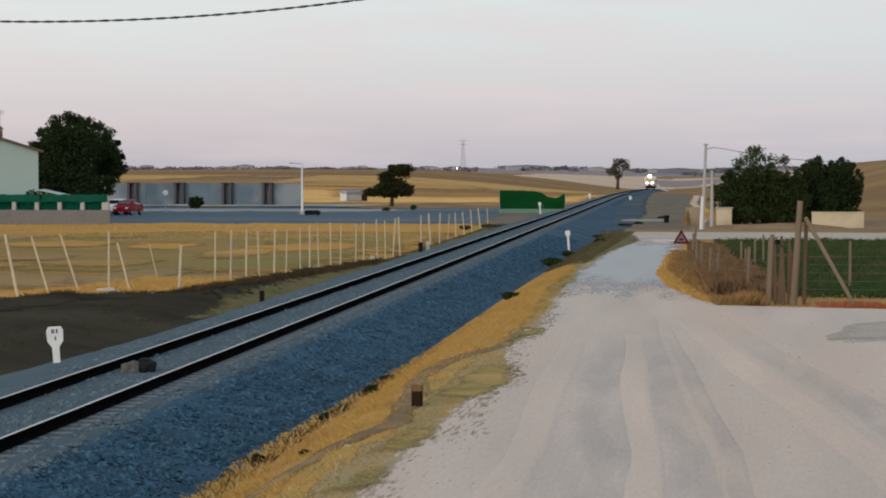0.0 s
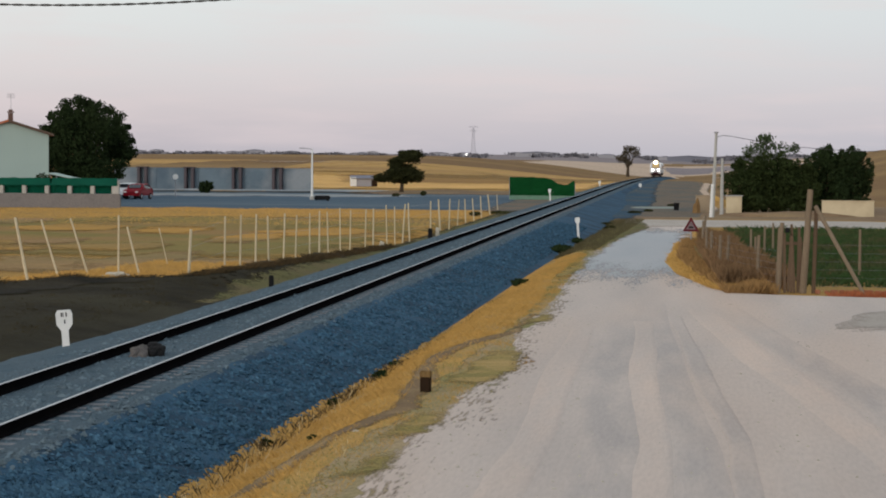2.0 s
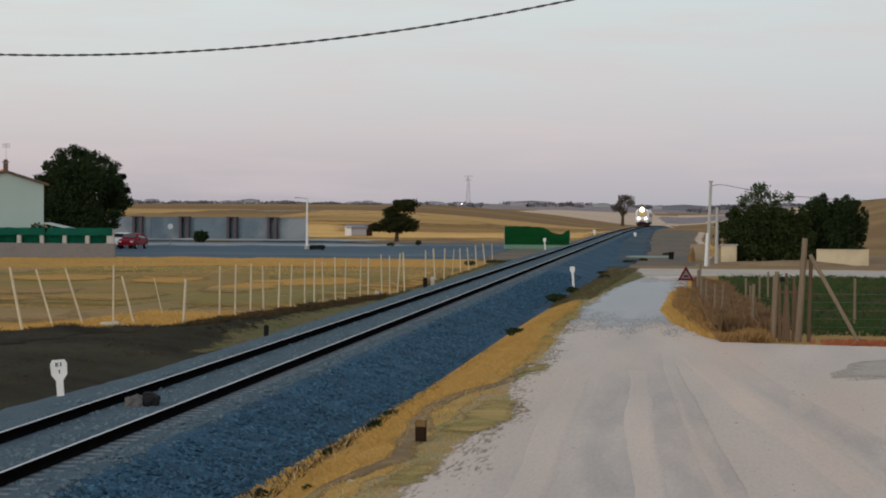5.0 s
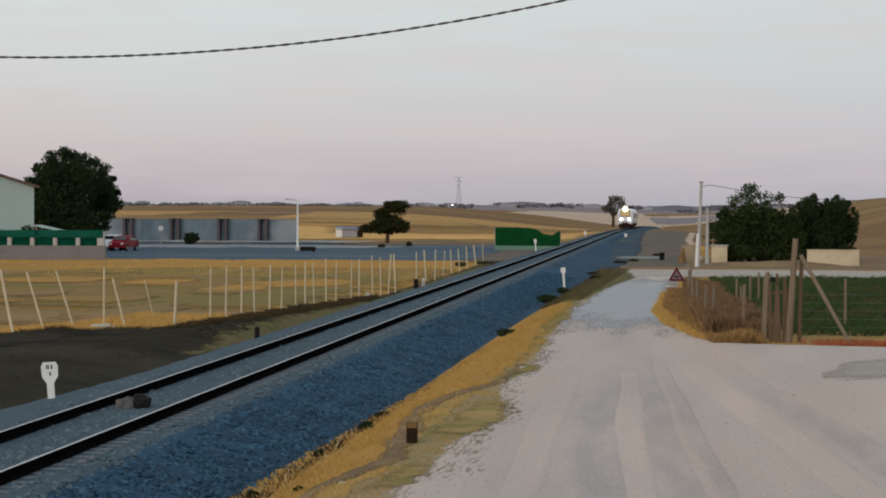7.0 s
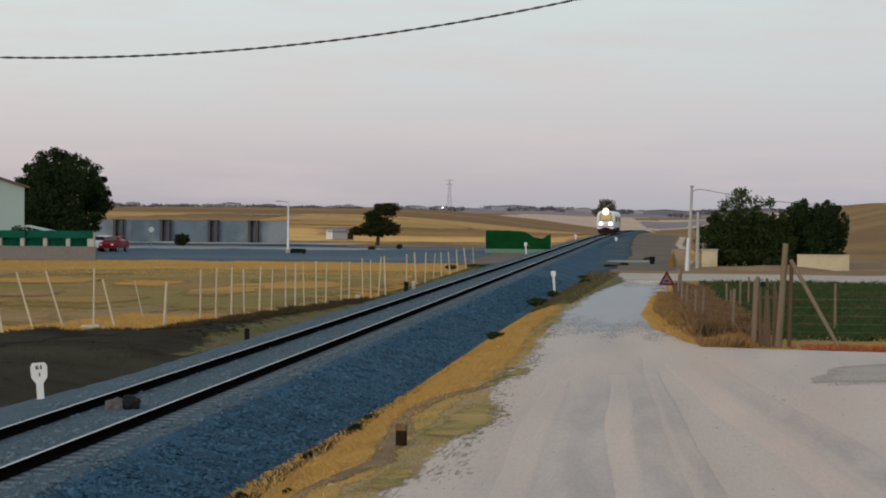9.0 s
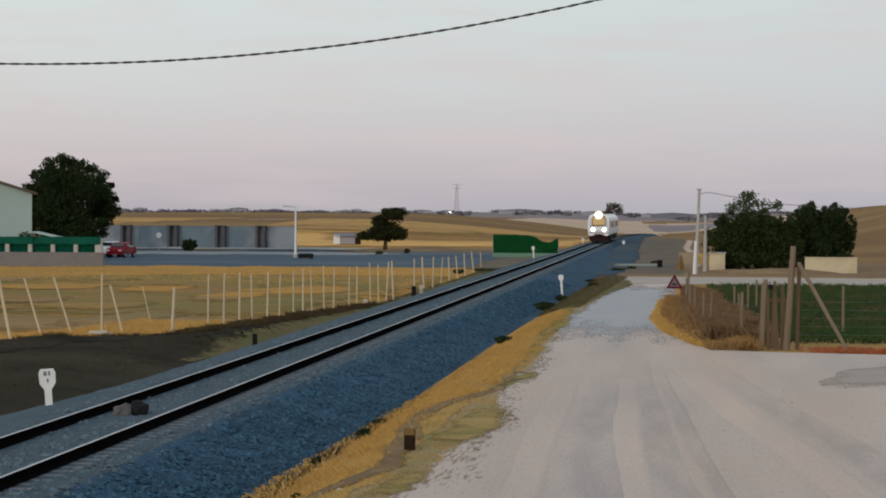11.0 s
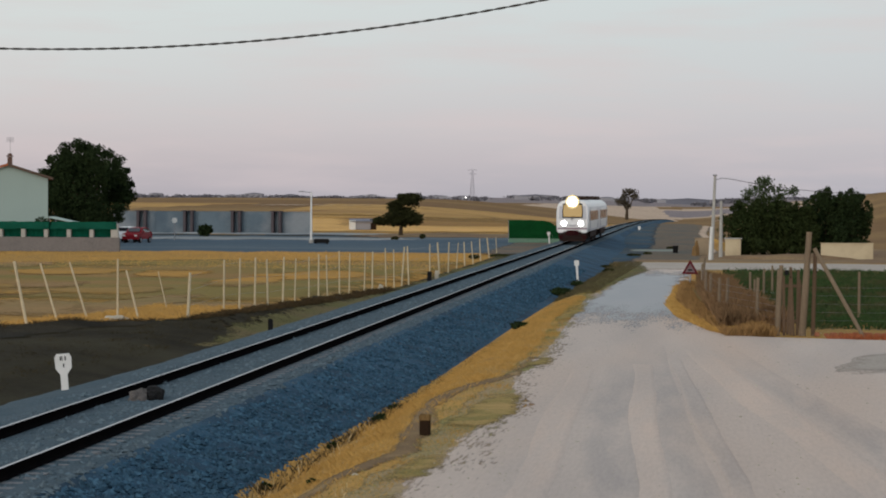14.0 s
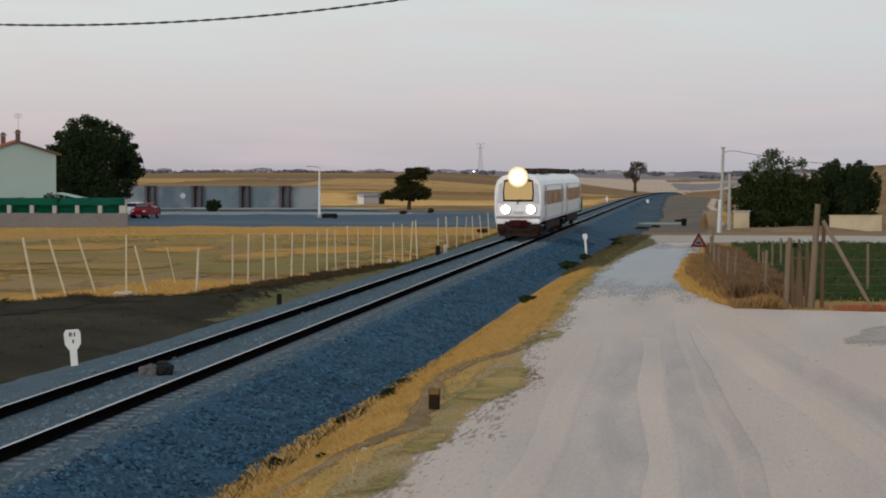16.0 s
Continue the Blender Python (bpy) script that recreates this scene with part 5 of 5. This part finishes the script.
def lean_to():
    h = root("lean_to", -54.3, 201, -0.65, "pale sloping sheet roof on posts behind the garden wall", "shelter")
    bm = box(bmesh.new(), 0, 0, 0, 3.0, 2.4, 0.08, Matrix.Translation((0, 0, 2.42)) @ Matrix.Rotation(radians(12), 4, "Y"), bevel=0.01)
    part("roof_sheet", bm, "house_wall", h, "pale roof sheet")
    for x in (-1.3, 1.3):
        for y in (-1.0, 1.0):
            part("post", rod(bmesh.new(), (x, y, 0), (x, y, 2.4 - 0.21 * x), 0.05, n=8), "steel", h)


def round_sign():
    s = root("road_sign", -53.3, 239, -0.6, "round white road sign on a thin post", "road sign")
    part("post", rod(bmesh.new(), (0, 0, 0), (0, 0, 2.2), 0.045, n=8), "steel", s)
    bm = rod(bmesh.new(), (0, -0.06, 2.05), (0, -0.03, 2.05), 0.28, n=24)
    part("disc", bm, "white_paint", s, "round white disc")


def lamp_post():
    s = root("street_lamp", -37.1, 226.6, -0.6, "slim pale concrete street lamp post at the yard", "street lamp")
    part("post", rod(bmesh.new(), (0, 0, 0), (0, 0, 5.0), 0.13, 0.07, 10), "white_paint", s)
    part("base", box(bmesh.new(), 0, 0, 0.2, 0.4, 0.4, 0.4, bevel=0.03), "concrete", s)
    bm = rod(bmesh.new(), (0, 0, 4.95), (-0.9, 0, 5.05), 0.035, n=6)
    part("arm", bm, "steel", s)
    part("lamp_head", box(bmesh.new(), -1.0, 0, 5.04, 0.5, 0.2, 0.1, bevel=0.03), "steel", s)


def shed():
    h = root("shed", -44.8, 322, -0.5, "low whitewashed shed with a grey roof", "shed", turn=12)
    part("wall", box(bmesh.new(), -0.5, 0, 0.55, 2.9, 3, 1.1), "far_wall", h, "grey long wall")
    part("white_end", box(bmesh.new(), -2.2, -0.2, 0.62, 0.7, 2.9, 1.24), "white_paint", h, "whitewashed end wall")
    bm = box(bmesh.new(), 0, 0, 0, 3.9, 3.5, 0.12, Matrix.Translation((-0.6, 0, 1.25)) @ Matrix.Rotation(radians(5), 4, "X"))
    part("roof", bm, "far_roof", h, "grey sheet roof")
    part("door", box(bmesh.new(), 0.6, -1.52, 0.45, 0.8, 0.06, 0.9), "wood_dark", h)


def trough():
    h = root("water_trough", -36.0, 226.0, -0.6, "dark low trough beside the lamp post", "trough")
    bm = box(bmesh.new(), 0, 0, 0.28, 1.5, 0.6, 0.4, bevel=0.08)
    box(bm, 0, 0, 0.47, 1.3, 0.42, 0.04)
    part("basin", bm, "black", h)
    for s in (-0.55, 0.55):
        part("foot", box(bmesh.new(), s, 0, 0.06, 0.15, 0.5, 0.12), "black", h)


house()
garden_wall()
yard_wall()
green_pen()
parked_car(-56.15, 229.5, 80, "car_white", "white hatchback parked in the yard")
parked_car(-54.0, 225.6, 82, "car_red", "red hatchback parked in the yard")
lean_to()
round_sign()
lamp_post()
shed()
trough()


# ---- fence along the railway ----
def fence():
    f = root("railway_fence", -18, 100, -0.65, "thin pale concrete fence posts with wire, some leaning", "fence")
    posts = [(-23.17, 80.5, -0.47, 1.65), (-23.29, 84.9, -0.66, 1.46), (-22.5, 86.2, -0.7, 1.47), (-21.6, 87.1, 0.01, 1.58), (-20.5, 86.0, -0.5, 1.19), (-21.2, 93.8, -0.39, 0.9), (-18.47, 85.0, 0.09, 1.15)]
    run = [(-18.68, 92.7), (-18.33, 94.1), (-17.98, 95.6), (-17.61, 96.6), (-17.63, 100.2), (-17.4, 101.9), (-17.25, 104.8), (-17.3, 107.8), (-17.18, 109.7), (-17.11, 113.0), (-16.85, 114.4), (-16.61, 118.0), (-16.52, 120.3), (-16.21, 123.4), (-16.11, 125.9), (-16.04, 128.5), (-15.85, 130.3), (-16.12, 143.0), (-16.02, 147.5), (-15.6, 148.7), (-15.82, 156.0), (-15.77, 161.3), (-15.73, 167), (-15.9, 174.6), (-15.9, 182), (-16, 190)]
    rng = random.Random(5)
    for i, (x, y) in enumerate(run):
        posts.append((x, y, rng.uniform(-0.06, 0.06) if y < 126 else rng.uniform(-0.2, 0.16), 1.38 - 0.0062 * (y - 92) + rng.uniform(-0.08, 0.1)))
    tops = []
    for i, (x, y, lean, top) in enumerate(posts):
        thick = (0.058 if i in (0, 6) else 0.022 if i == 5 else 0.042) if i < 12 or i % 5 == 4 else 0.034 if y < 126 else rng.choice((0.034, 0.044, 0.056))
        z0 = land(x, y) - 0.1
        bm = rod(bmesh.new(), (x + 18, y - 100, z0 + 0.65), (x + 18 + lean, y - 100, top + 0.65), thick, thick * 0.85, 6)
        part("fence_post", bm, "post_pale", f)
        tops.append((x + 18, y - 100, lean, z0 + 0.65, top + 0.65))
    for k in (0.35, 0.65, 0.92):
        bm = bmesh.new()
        for a, b in zip(tops[6:], tops[7:]):
            pa = (a[0] + a[2] * k, a[1], a[3] + (a[4] - a[3]) * k)
            pb = (b[0] + b[2] * k, b[1], b[3] + (b[4] - b[3]) * k)
            rod(bm, pa, pb, 0.004, n=4)
        part("fence_wire", bm, "steel", f, "thin sagging fence wire")


def km_post(x, y, z, s, turn, label, stem=0.0):
    k = root("distance_post", x, y, z, label, "distance post", "railway distance posts")
    k.matrix_basis = pose(x, y, z, 0, -4, turn)
    bm = bmesh.new()
    pts = [(-0.085, -stem), (0.085, -stem), (0.085, 0.45), (0.19, 0.6), (0.2, 0.86), (0.15, 0.95), (-0.15, 0.95), (-0.2, 0.86), (-0.19, 0.6), (-0.085, 0.45)]
    a = [bm.verts.new((u * s, -0.03, v * s)) for u, v in pts]
    b = [bm.verts.new((u * s, 0.03, v * s)) for u, v in pts]
    bm.faces.new(a)
    bm.faces.new(list(reversed(b)))
    n = len(pts)
    for i in range(n):
        bm.faces.new((a[(i + 1) % n], a[i], b[i], b[(i + 1) % n]))
    bmesh.ops.recalc_face_normals(bm, faces=bm.faces)
    plate = part("plate", bm, "white_paint", k, "white painted concrete plate")
    for u, v, w, h in ((-0.06, 0.84, 0.028, 0.1), (-0.02, 0.84, 0.02, 0.1), (0.055, 0.84, 0.03, 0.1), (0.01, 0.67, 0.03, 0.09)) if y < 100 else ():
        part("marking", box(bmesh.new(), u * s, -0.034, v * s, w * s, 0.006, h * s), "rail_rust", plate, "dark worn marking")
    part("footing", box(bmesh.new(), 0, 0, -stem * s, 0.3 * s, 0.25, 0.12, bevel=0.02), "concrete", k)


def stub(name, x, y, z, w, h, mat, label, category, cap=None, group=""):
    k = root(name, x, y, z, label, category, group)
    bm = box(bmesh.new(), 0, 0, h / 2, w, w, h, bevel=w * 0.12)
    for v in bm.verts:
        if v.co.z > h * 0.8:
            v.co.z += 0.12 * h * noise.noise((v.co.x * 20 + x, v.co.y * 20, 1))
    part("shaft", bm, mat, k)
    if cap:
        part("cap", box(bmesh.new(), 0, 0, h * 0.86, w * 1.08, w * 1.08, h * 0.3, bevel=w * 0.1), cap, k, "paler tan top")


def boulder(x, y, z, sx, sy, sz, mat, label, seed, name="rock", category="rock"):
    bm = bmesh.new()
    bmesh.ops.create_icosphere(bm, subdivisions=3, radius=1)
    for v in bm.verts:
        k = 1 + 0.45 * noise.noise(v.co * 1.3 + Vector((seed, 0, 0))) + 0.15 * noise.noise(v.co * 4 + Vector((seed, 3, 0)))
        v.co = Vector((v.co.x * sx, v.co.y * sy, max(v.co.z, -0.4) * sz)) * k
    ob = part(name, bm, mat)
    ob.location = (x, y, z)
    return tagged(ob, label, category)


fence()
k = root("sign_board", -16.0, 51.5, land(-16.0, 51.5), "small white railway board on a thin post", "sign")
part("post", rod(bmesh.new(), (0, 0, 0), (0, 0, 1.3), 0.03, n=8), "steel", k)
part("board", box(bmesh.new(), 0, -0.04, 1.1, 0.45, 0.02, 0.46, bevel=0.004), "white_paint", k)
km_post(-13.98, 51.6, -0.46, 0.93, 12, "white railway distance post with worn black digits")
km_post(-6.66, 132.7, -0.20, 0.7, 8, "white railway distance post on the embankment's foot", 0.95)
km_post(-14.35, 231, -0.08, 0.75, 5, "small white railway distance post by the green enclosure", 0.6)
km_post(-7.5, 312, -0.62, 0.95, 5, "white railway distance post further up the line")
km_post(-14.2, 345, -0.62, 0.9, 5, "white railway distance post across the line")
stub("marker_post", -4.85, 42.4, land(-4.85, 42.4) - 0.02, 0.19, 0.42, "wood_dark", "short dark stump on the verge", "post", "wood_tan")
stub("marker_post", -13.95, 77.0, -0.5, 0.15, 0.42, "black", "short black marker post beside the ballast", "post", None, "black marker posts")
stub("marker_post", -14.05, 124.5, -0.52, 0.22, 0.55, "black", "short black marker post beside a white stone", "post", None, "black marker posts")
stub("marker_stone", -13.75, 125.3, -0.5, 0.2, 0.55, "light_stone", "pale concrete marker stone beside the track", "marker stone")
boulder(-11.2, 47.0, -0.15, 0.22, 0.4, 0.2, "block_grey", "grey concrete block lying between the rails", 3, "concrete_block", "block")
boulder(-10.95, 47.2, -0.13, 0.2, 0.35, 0.2, "black", "dark lump beside the block between the rails", 8)
boulder(-21.1, 84.6, land(-21.1, 84.6) + 0.04, 0.5, 0.3, 0.16, "light_stone", "pale flat stone on the earth bank", 5)
boulder(-16.44, 123, land(-16.44, 123) + 0.12, 0.14, 0.14, 0.16, "light_stone", "small pale stone beside the fence", 9)
boulder(-5.25, 36.5, -0.42, 0.09, 0.09, 0.06, "light_stone", "small pale stone in the grass", 6)

# ---- gate, fence and signs, right of the road ----
gate = root("field_gate", 3.3, 75.2, land(3.3, 75.2) - 0.03, "rough timber field gate of brown planks between round posts", "gate")
part("main_post", rod(bmesh.new(), (0, 0, 0), (0.2, 0, 3.3), 0.115, 0.09, 12), "wood_grey", gate, "tall grey weathered round post")
part("brace", rod(bmesh.new(), (0.36, -0.1, 2.78), (1.9, -1.2, -0.05), 0.068, 0.06, 10), "wood_grey", gate, "slanting timber brace")
part("brace_post", rod(bmesh.new(), (0.34, 0.15, 0), (0.40, 0.15, 2.75), 0.065, 0.06, 10), "wood_brown", gate)
part("gate_post", rod(bmesh.new(), (-0.76, 0, 0), (-0.66, 0, 2.25), 0.075, 0.065, 10), "wood_grey", gate)
rng = random.Random(9)
for i in range(6):
    x = -0.56 + i * 0.1
    h = 1.85 + rng.uniform(-0.1, 0.45) * (i / 5 + 0.2)
    m = Matrix.Rotation(rng.uniform(-0.06, 0.06), 4, "Y")
    part("plank", box(bmesh.new(), x, 0.02 * (i % 2), h / 2 + 0.05, 0.085, 0.03, h, m, bevel=0.006), "wood_brown", gate)
for z in (0.5, 1.6):
    part("rail", box(bmesh.new(), -0.32, 0.06, z, 0.72, 0.04, 0.09), "wood_brown", gate)
part("lock_box", box(bmesh.new(), -0.5, -0.08, 2.02, 0.14, 0.1, 0.16, bevel=0.015), "black", gate, "black lock box")

fence_r = root("field_fence", 2.5, 78, -0.38, "wire mesh field fence on thin grey posts", "fence")
line = [(2.5, 75.4), (1.95, 78.2), (1.0, 82.5), (0.78, 84), (0.5, 90), (0.35, 96), (0.2, 108), (0.3, 118)]
for i, (x, y) in enumerate(line):
    h = (2.1, 1.75, 1.6, 1.55, 1.5, 1.45, 1.4, 1.4)[i]
    part("fence_post", rod(bmesh.new(), (x - 2.5, y - 78, -0.1), (x - 2.45 + rng.uniform(-0.05, 0.05), y - 78, h), 0.06, 0.05, 8), "wood_grey", fence_r)
for k in range(7):
    bm = bmesh.new()
    for (x0, y0), (x1, y1) in zip(line, line[1:]):
        rod(bm, (x0 - 2.5, y0 - 78, 0.15 + 0.2 * k), (x1 - 2.5, y1 - 78, 0.15 + 0.2 * k), 0.0018, n=4)
    part("wire", bm, "steel", fence_r)
for i, (x, y) in enumerate(((2.2, 99), (2.17, 90), (3.42, 109), (2.9, 104), (5.75, 85.5), (8.6, 85.5), (11.4, 86))):
    part("fence_post", rod(bmesh.new(), (x - 2.5, y - 78, -0.1), (x - 2.5, y - 78, 1.75 if y < 87 else 1.3), 0.055, 0.045, 8), "wood_grey", fence_r)
for k in range(6):
    part("wire", rod(bmesh.new(), (1.1, -2.6, 0.25 + 0.26 * k), (9.0, -2.6, 0.25 + 0.26 * k), 0.0018, n=4), "steel", fence_r)


def warning_sign():
    s = root("warning_sign", -0.32, 114, land(-0.32, 114) - 0.02, "triangular red-bordered warning sign on a grey post", "warning sign")
    part("post", rod(bmesh.new(), (0, 0, 0), (0, 0, 1.15), 0.035, n=8), "steel", s)
    for w, y, mat, lab in ((0.40, 0.0, "sign_red", "red triangular border"), (0.24, -0.012, "sign_inner", "dull pinkish inner triangle")):
        bm = bmesh.new()
        h = w * 1.732
        cz = 0.8 + 0.40 * 0.577
        pts = [(-w, cz - h / 3), (w, cz - h / 3), (0, cz + 2 * h / 3)]
        a = [bm.verts.new((u, y - 0.04, v)) for u, v in pts]
        b = [bm.verts.new((u, y - 0.02, v)) for u, v in pts]
        bm.faces.new(a)
        bm.faces.new(list(reversed(b)))
        for i in range(3):
            bm.faces.new((a[(i + 1) % 3], a[i], b[i], b[(i + 1) % 3]))
        bmesh.ops.recalc_face_normals(bm, faces=bm.faces)
        plate = part("plate", bm, mat, s, lab)
    part("symbol", box(bmesh.new(), 0, -0.056, 1.0, 0.2, 0.004, 0.08), "black", plate, "dark symbol")


def utility_pole(x, y, h, lean, label, arm=True):
    z = land(x, y)
    p = root("utility_pole", x, y, z, label, "utility pole", "roadside poles")
    part("shaft", rod(bmesh.new(), (0, 0, -0.1), (lean, 0, h), 0.16, 0.10, 12), "concrete", p)
    if arm:
        part("sleeve", rod(bmesh.new(), (-0.10, -0.12, 0), (0.0, -0.12, 2.6), 0.14, 0.12, 10), "white_paint", p, "pale sleeve round the foot")
        bm = rod(bmesh.new(), (lean, 0, h - 0.35), (lean + 0.5, 0, h - 0.2), 0.03, n=6)
        rod(bm, (lean + 0.5, 0, h - 0.2), (lean + 1.1, 0, h - 0.25), 0.03, n=6)
        part("bracket", bm, "steel", p, "short steel bracket")
        part("pole_cap", box(bmesh.new(), lean, 0, h + 0.03, 0.36, 0.26, 0.12, bevel=0.02), "steel", p)
        bm = bmesh.new()
        last = None
        for i in range(21):
            u = i / 20
            q = (lean + 1.1 + u * 12, u * 8, h - 0.25 - 1.1 * u - 1.2 * u * (1 - u))
            if last:
                rod(bm, last, q, 0.022, n=5)
            last = q
        part("service_wire", bm, "cable", p, "thin dark service wire")


warning_sign()
utility_pole(1.12, 186, 6.6, 0.24, "tall grey concrete utility pole at the junction")
utility_pole(1.9, 193, 4.6, 0.02, "short concrete pole behind the tall one", False)

w = root("low_wall", 11.83, 190.5, -0.88, "low cream rendered garden wall with a pale coping", "wall")
part("wall_body", box(bmesh.new(), 0, 0, 0.66, 4.1, 0.22, 1.32, bevel=0.02), "cream_wall", w)
part("coping", box(bmesh.new(), 0, 0, 1.345, 4.2, 0.3, 0.05, bevel=0.01), "cream_wall", w)
w = root("white_hut", 3.0, 200.6, -0.92, "small whitewashed hut half hidden by bushes", "hut")
part("wall_body", box(bmesh.new(), 0, 0, 0.75, 1.3, 1.2, 1.5, bevel=0.02), "cream_wall", w)
part("hut_roof", box(bmesh.new(), 0, 0, 1.54, 1.5, 1.4, 0.08), "concrete", w)
w = root("litter_bin", -1.88, 209, land(-1.88, 209), "black litter bin by the side road", "bin")
part("drum", rod(bmesh.new(), (0, 0, 0), (0, 0, 0.62), 0.22, 0.25, 14), "black", w)
part("rim", rod(bmesh.new(), (0, 0, 0.62), (0, 0, 0.68), 0.28, 0.28, 14), "black", w)
w = root("low_wall", 0.43, 200.5, -0.92, "short tan rendered wall beside the utility pole", "wall")
part("wall_body", box(bmesh.new(), 0, 0, 0.76, 1.25, 0.22, 1.52, bevel=0.02), "tan_render", w)
part("coping", box(bmesh.new(), 0, 0, 1.55, 1.33, 0.3, 0.06, bevel=0.01), "tan_render", w)
rngc = random.Random(3)
for i in range(10):
    bm = box(bmesh.new(), 0, 0, 0.06, rngc.uniform(0.12, 0.24), 0.14, rngc.uniform(0.09, 0.17), bevel=0.02)
    ob = part("clay_block", bm, "clay")
    x = 3.75 + 0.23 * i + rngc.uniform(-0.05, 0.05)
    ob.matrix_basis = pose(x, 74.6 + rngc.uniform(-0.15, 0.15), land(x, 74.6) + 0.03, 0, 0, rngc.uniform(-40, 40))
    tagged(ob, "broken reddish clay block at the foot of the fence", "brick", "clay blocks along the field fence")
boulder(-0.1, 199, -0.95, 0.3, 0.5, 1.2, "brown_field", "brownish heap of straw beside the earth mound", 11, "straw_heap", "heap")
boulder(1.6, 222, -0.95, 1.3, 1.0, 1.2, "verge", "mound of yellowish earth by the pole", 13, "earth_mound", "mound")
boulder(6.5, 190, -1.0, 6.0, 1.5, 0.55, "brown_earth", "long low mound of brown earth under the trees", 15, "earth_mound", "mound")


# ---- overhead cable ----
def overhead_cable():
    c = root("overhead_cable", 0, 30, 0, "dark twisted overhead cable crossing the sky", "cable")
    for k in range(2):
        bm = bmesh.new()
        last = None
        for i in range(1001):
            x = -30 + 0.06 * i
            z = 5.838 + 0.0156 * (x + 8.2) ** 2
            a = x * 17.0 + k * math.pi
            q = (x, 0.0085 * math.cos(a), z + 0.0085 * math.sin(a))
            if last:
                rod(bm, last, q, 0.0085, n=5)
            last = q
        part("strand", bm, "cable", c)


overhead_cable()


# ---- distance ----
def pylon(x, y, h):
    z = land(x, y)
    p = root("pylon", x, y, z, "distant steel lattice power pylon", "pylon")
    bm = bmesh.new()
    for sx in (-1, 1):
        for sy in (-1, 1):
            rod(bm, (sx * 2.2, sy * 2.2, 0), (sx * 0.5, sy * 0.5, h), 0.1, 0.08, 5)
    n = 9
    for i in range(n):
        a, b = i / n, (i + 1) / n
        ra, rb = 2.2 - 1.7 * a, 2.2 - 1.7 * b
        for sy in (-1, 1):
            rod(bm, (-ra, sy * ra, a * h), (rb, sy * rb, b * h), 0.09, n=4)
            rod(bm, (ra, sy * ra, a * h), (-rb, sy * rb, b * h), 0.09, n=4)
    part("tower", bm, "far_steel", p)
    for zz, wd in ((h, 4.2), (h * 0.86, 3.4)):
        bm = rod(bmesh.new(), (-wd, 0, zz), (wd, 0, zz), 0.16, n=5)
        rod(bm, (-wd, 0, zz), (0, 0, zz + 1.2), 0.1, n=4)
        rod(bm, (wd, 0, zz), (0, 0, zz + 1.2), 0.1, n=4)
        part("crossarm", bm, "far_steel", p)


pylon(-199, 2100, 25)


def far_building(x, y, sx, sz, label, wall="far_wall", roof="far_roof"):
    z = land(x, y)
    b = root("building", x, y, z + 1.0, label, "building", "distant buildings on the horizon")
    part("wall", box(bmesh.new(), 0, 0, sz / 2 - 1, sx, sx * 0.6, sz + 2), wall, b)
    bm = bmesh.new()
    pts = [(-sx / 2 - 0.3, sz), (sx / 2 + 0.3, sz), (0, sz + min(0.9, sx * 0.06))]
    a = [bm.verts.new((u, -sx * 0.31, v)) for u, v in pts]
    c = [bm.verts.new((u, sx * 0.31, v)) for u, v in pts]
    bm.faces.new(a)
    bm.faces.new(list(reversed(c)))
    for i in range(3):
        bm.faces.new((a[(i + 1) % 3], a[i], c[i], c[(i + 1) % 3]))
    bmesh.ops.recalc_face_normals(bm, faces=bm.faces)
    part("roof", bm, roof, b)


rng = random.Random(21)
for i in range(46):
    y = rng.uniform(1500, 2600)
    u = rng.uniform(-0.30, 0.03)
    far_building(u * y, y, rng.uniform(4, 13), rng.uniform(0.8, 2.2), "small distant building paled by haze in its colour")
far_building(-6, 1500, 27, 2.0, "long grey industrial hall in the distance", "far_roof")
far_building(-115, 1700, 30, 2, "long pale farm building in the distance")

# horizon woods; their mauve grey holds the haze
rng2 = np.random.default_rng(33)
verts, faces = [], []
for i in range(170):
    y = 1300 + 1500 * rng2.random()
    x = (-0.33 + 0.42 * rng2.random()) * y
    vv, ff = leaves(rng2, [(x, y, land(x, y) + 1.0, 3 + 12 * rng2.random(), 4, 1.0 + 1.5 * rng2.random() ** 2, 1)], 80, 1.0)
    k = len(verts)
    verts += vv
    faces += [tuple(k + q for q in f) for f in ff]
tagged(mesh_of("far_woods", verts, faces, ["haze_wood"], False), "tree lines on the horizon with haze greying their colour", "trees", "", "stuff")
lampf = root("yard_lamp", -121, 1240, land(-121, 1240), "distant lit white yard lamp", "lamp")
part("mast", rod(bmesh.new(), (0, 0, 0), (0, 0, 2.6), 0.12, n=6), "steel", lampf)
part("lamp", box(bmesh.new(), 0, 0, 2.75, 0.5, 0.4, 0.35), "lamp_white", lampf, "lit white lamp")


# ---- what moves ----
def motions():
    rows = [(0.0, 676.0), (3.5, 560.0), (7.0, 445.0), (9.0, 379.5), (11.0, 313.0), (12.5, 261.0), (14.5, 190.0), (16.0, 138.0)]
    walk(train, [(t, pose(TRACK_X, y, grade(y), math.degrees(math.atan((grade(y + 20) - grade(y)) / 20)))) for t, y in rows])


motions()
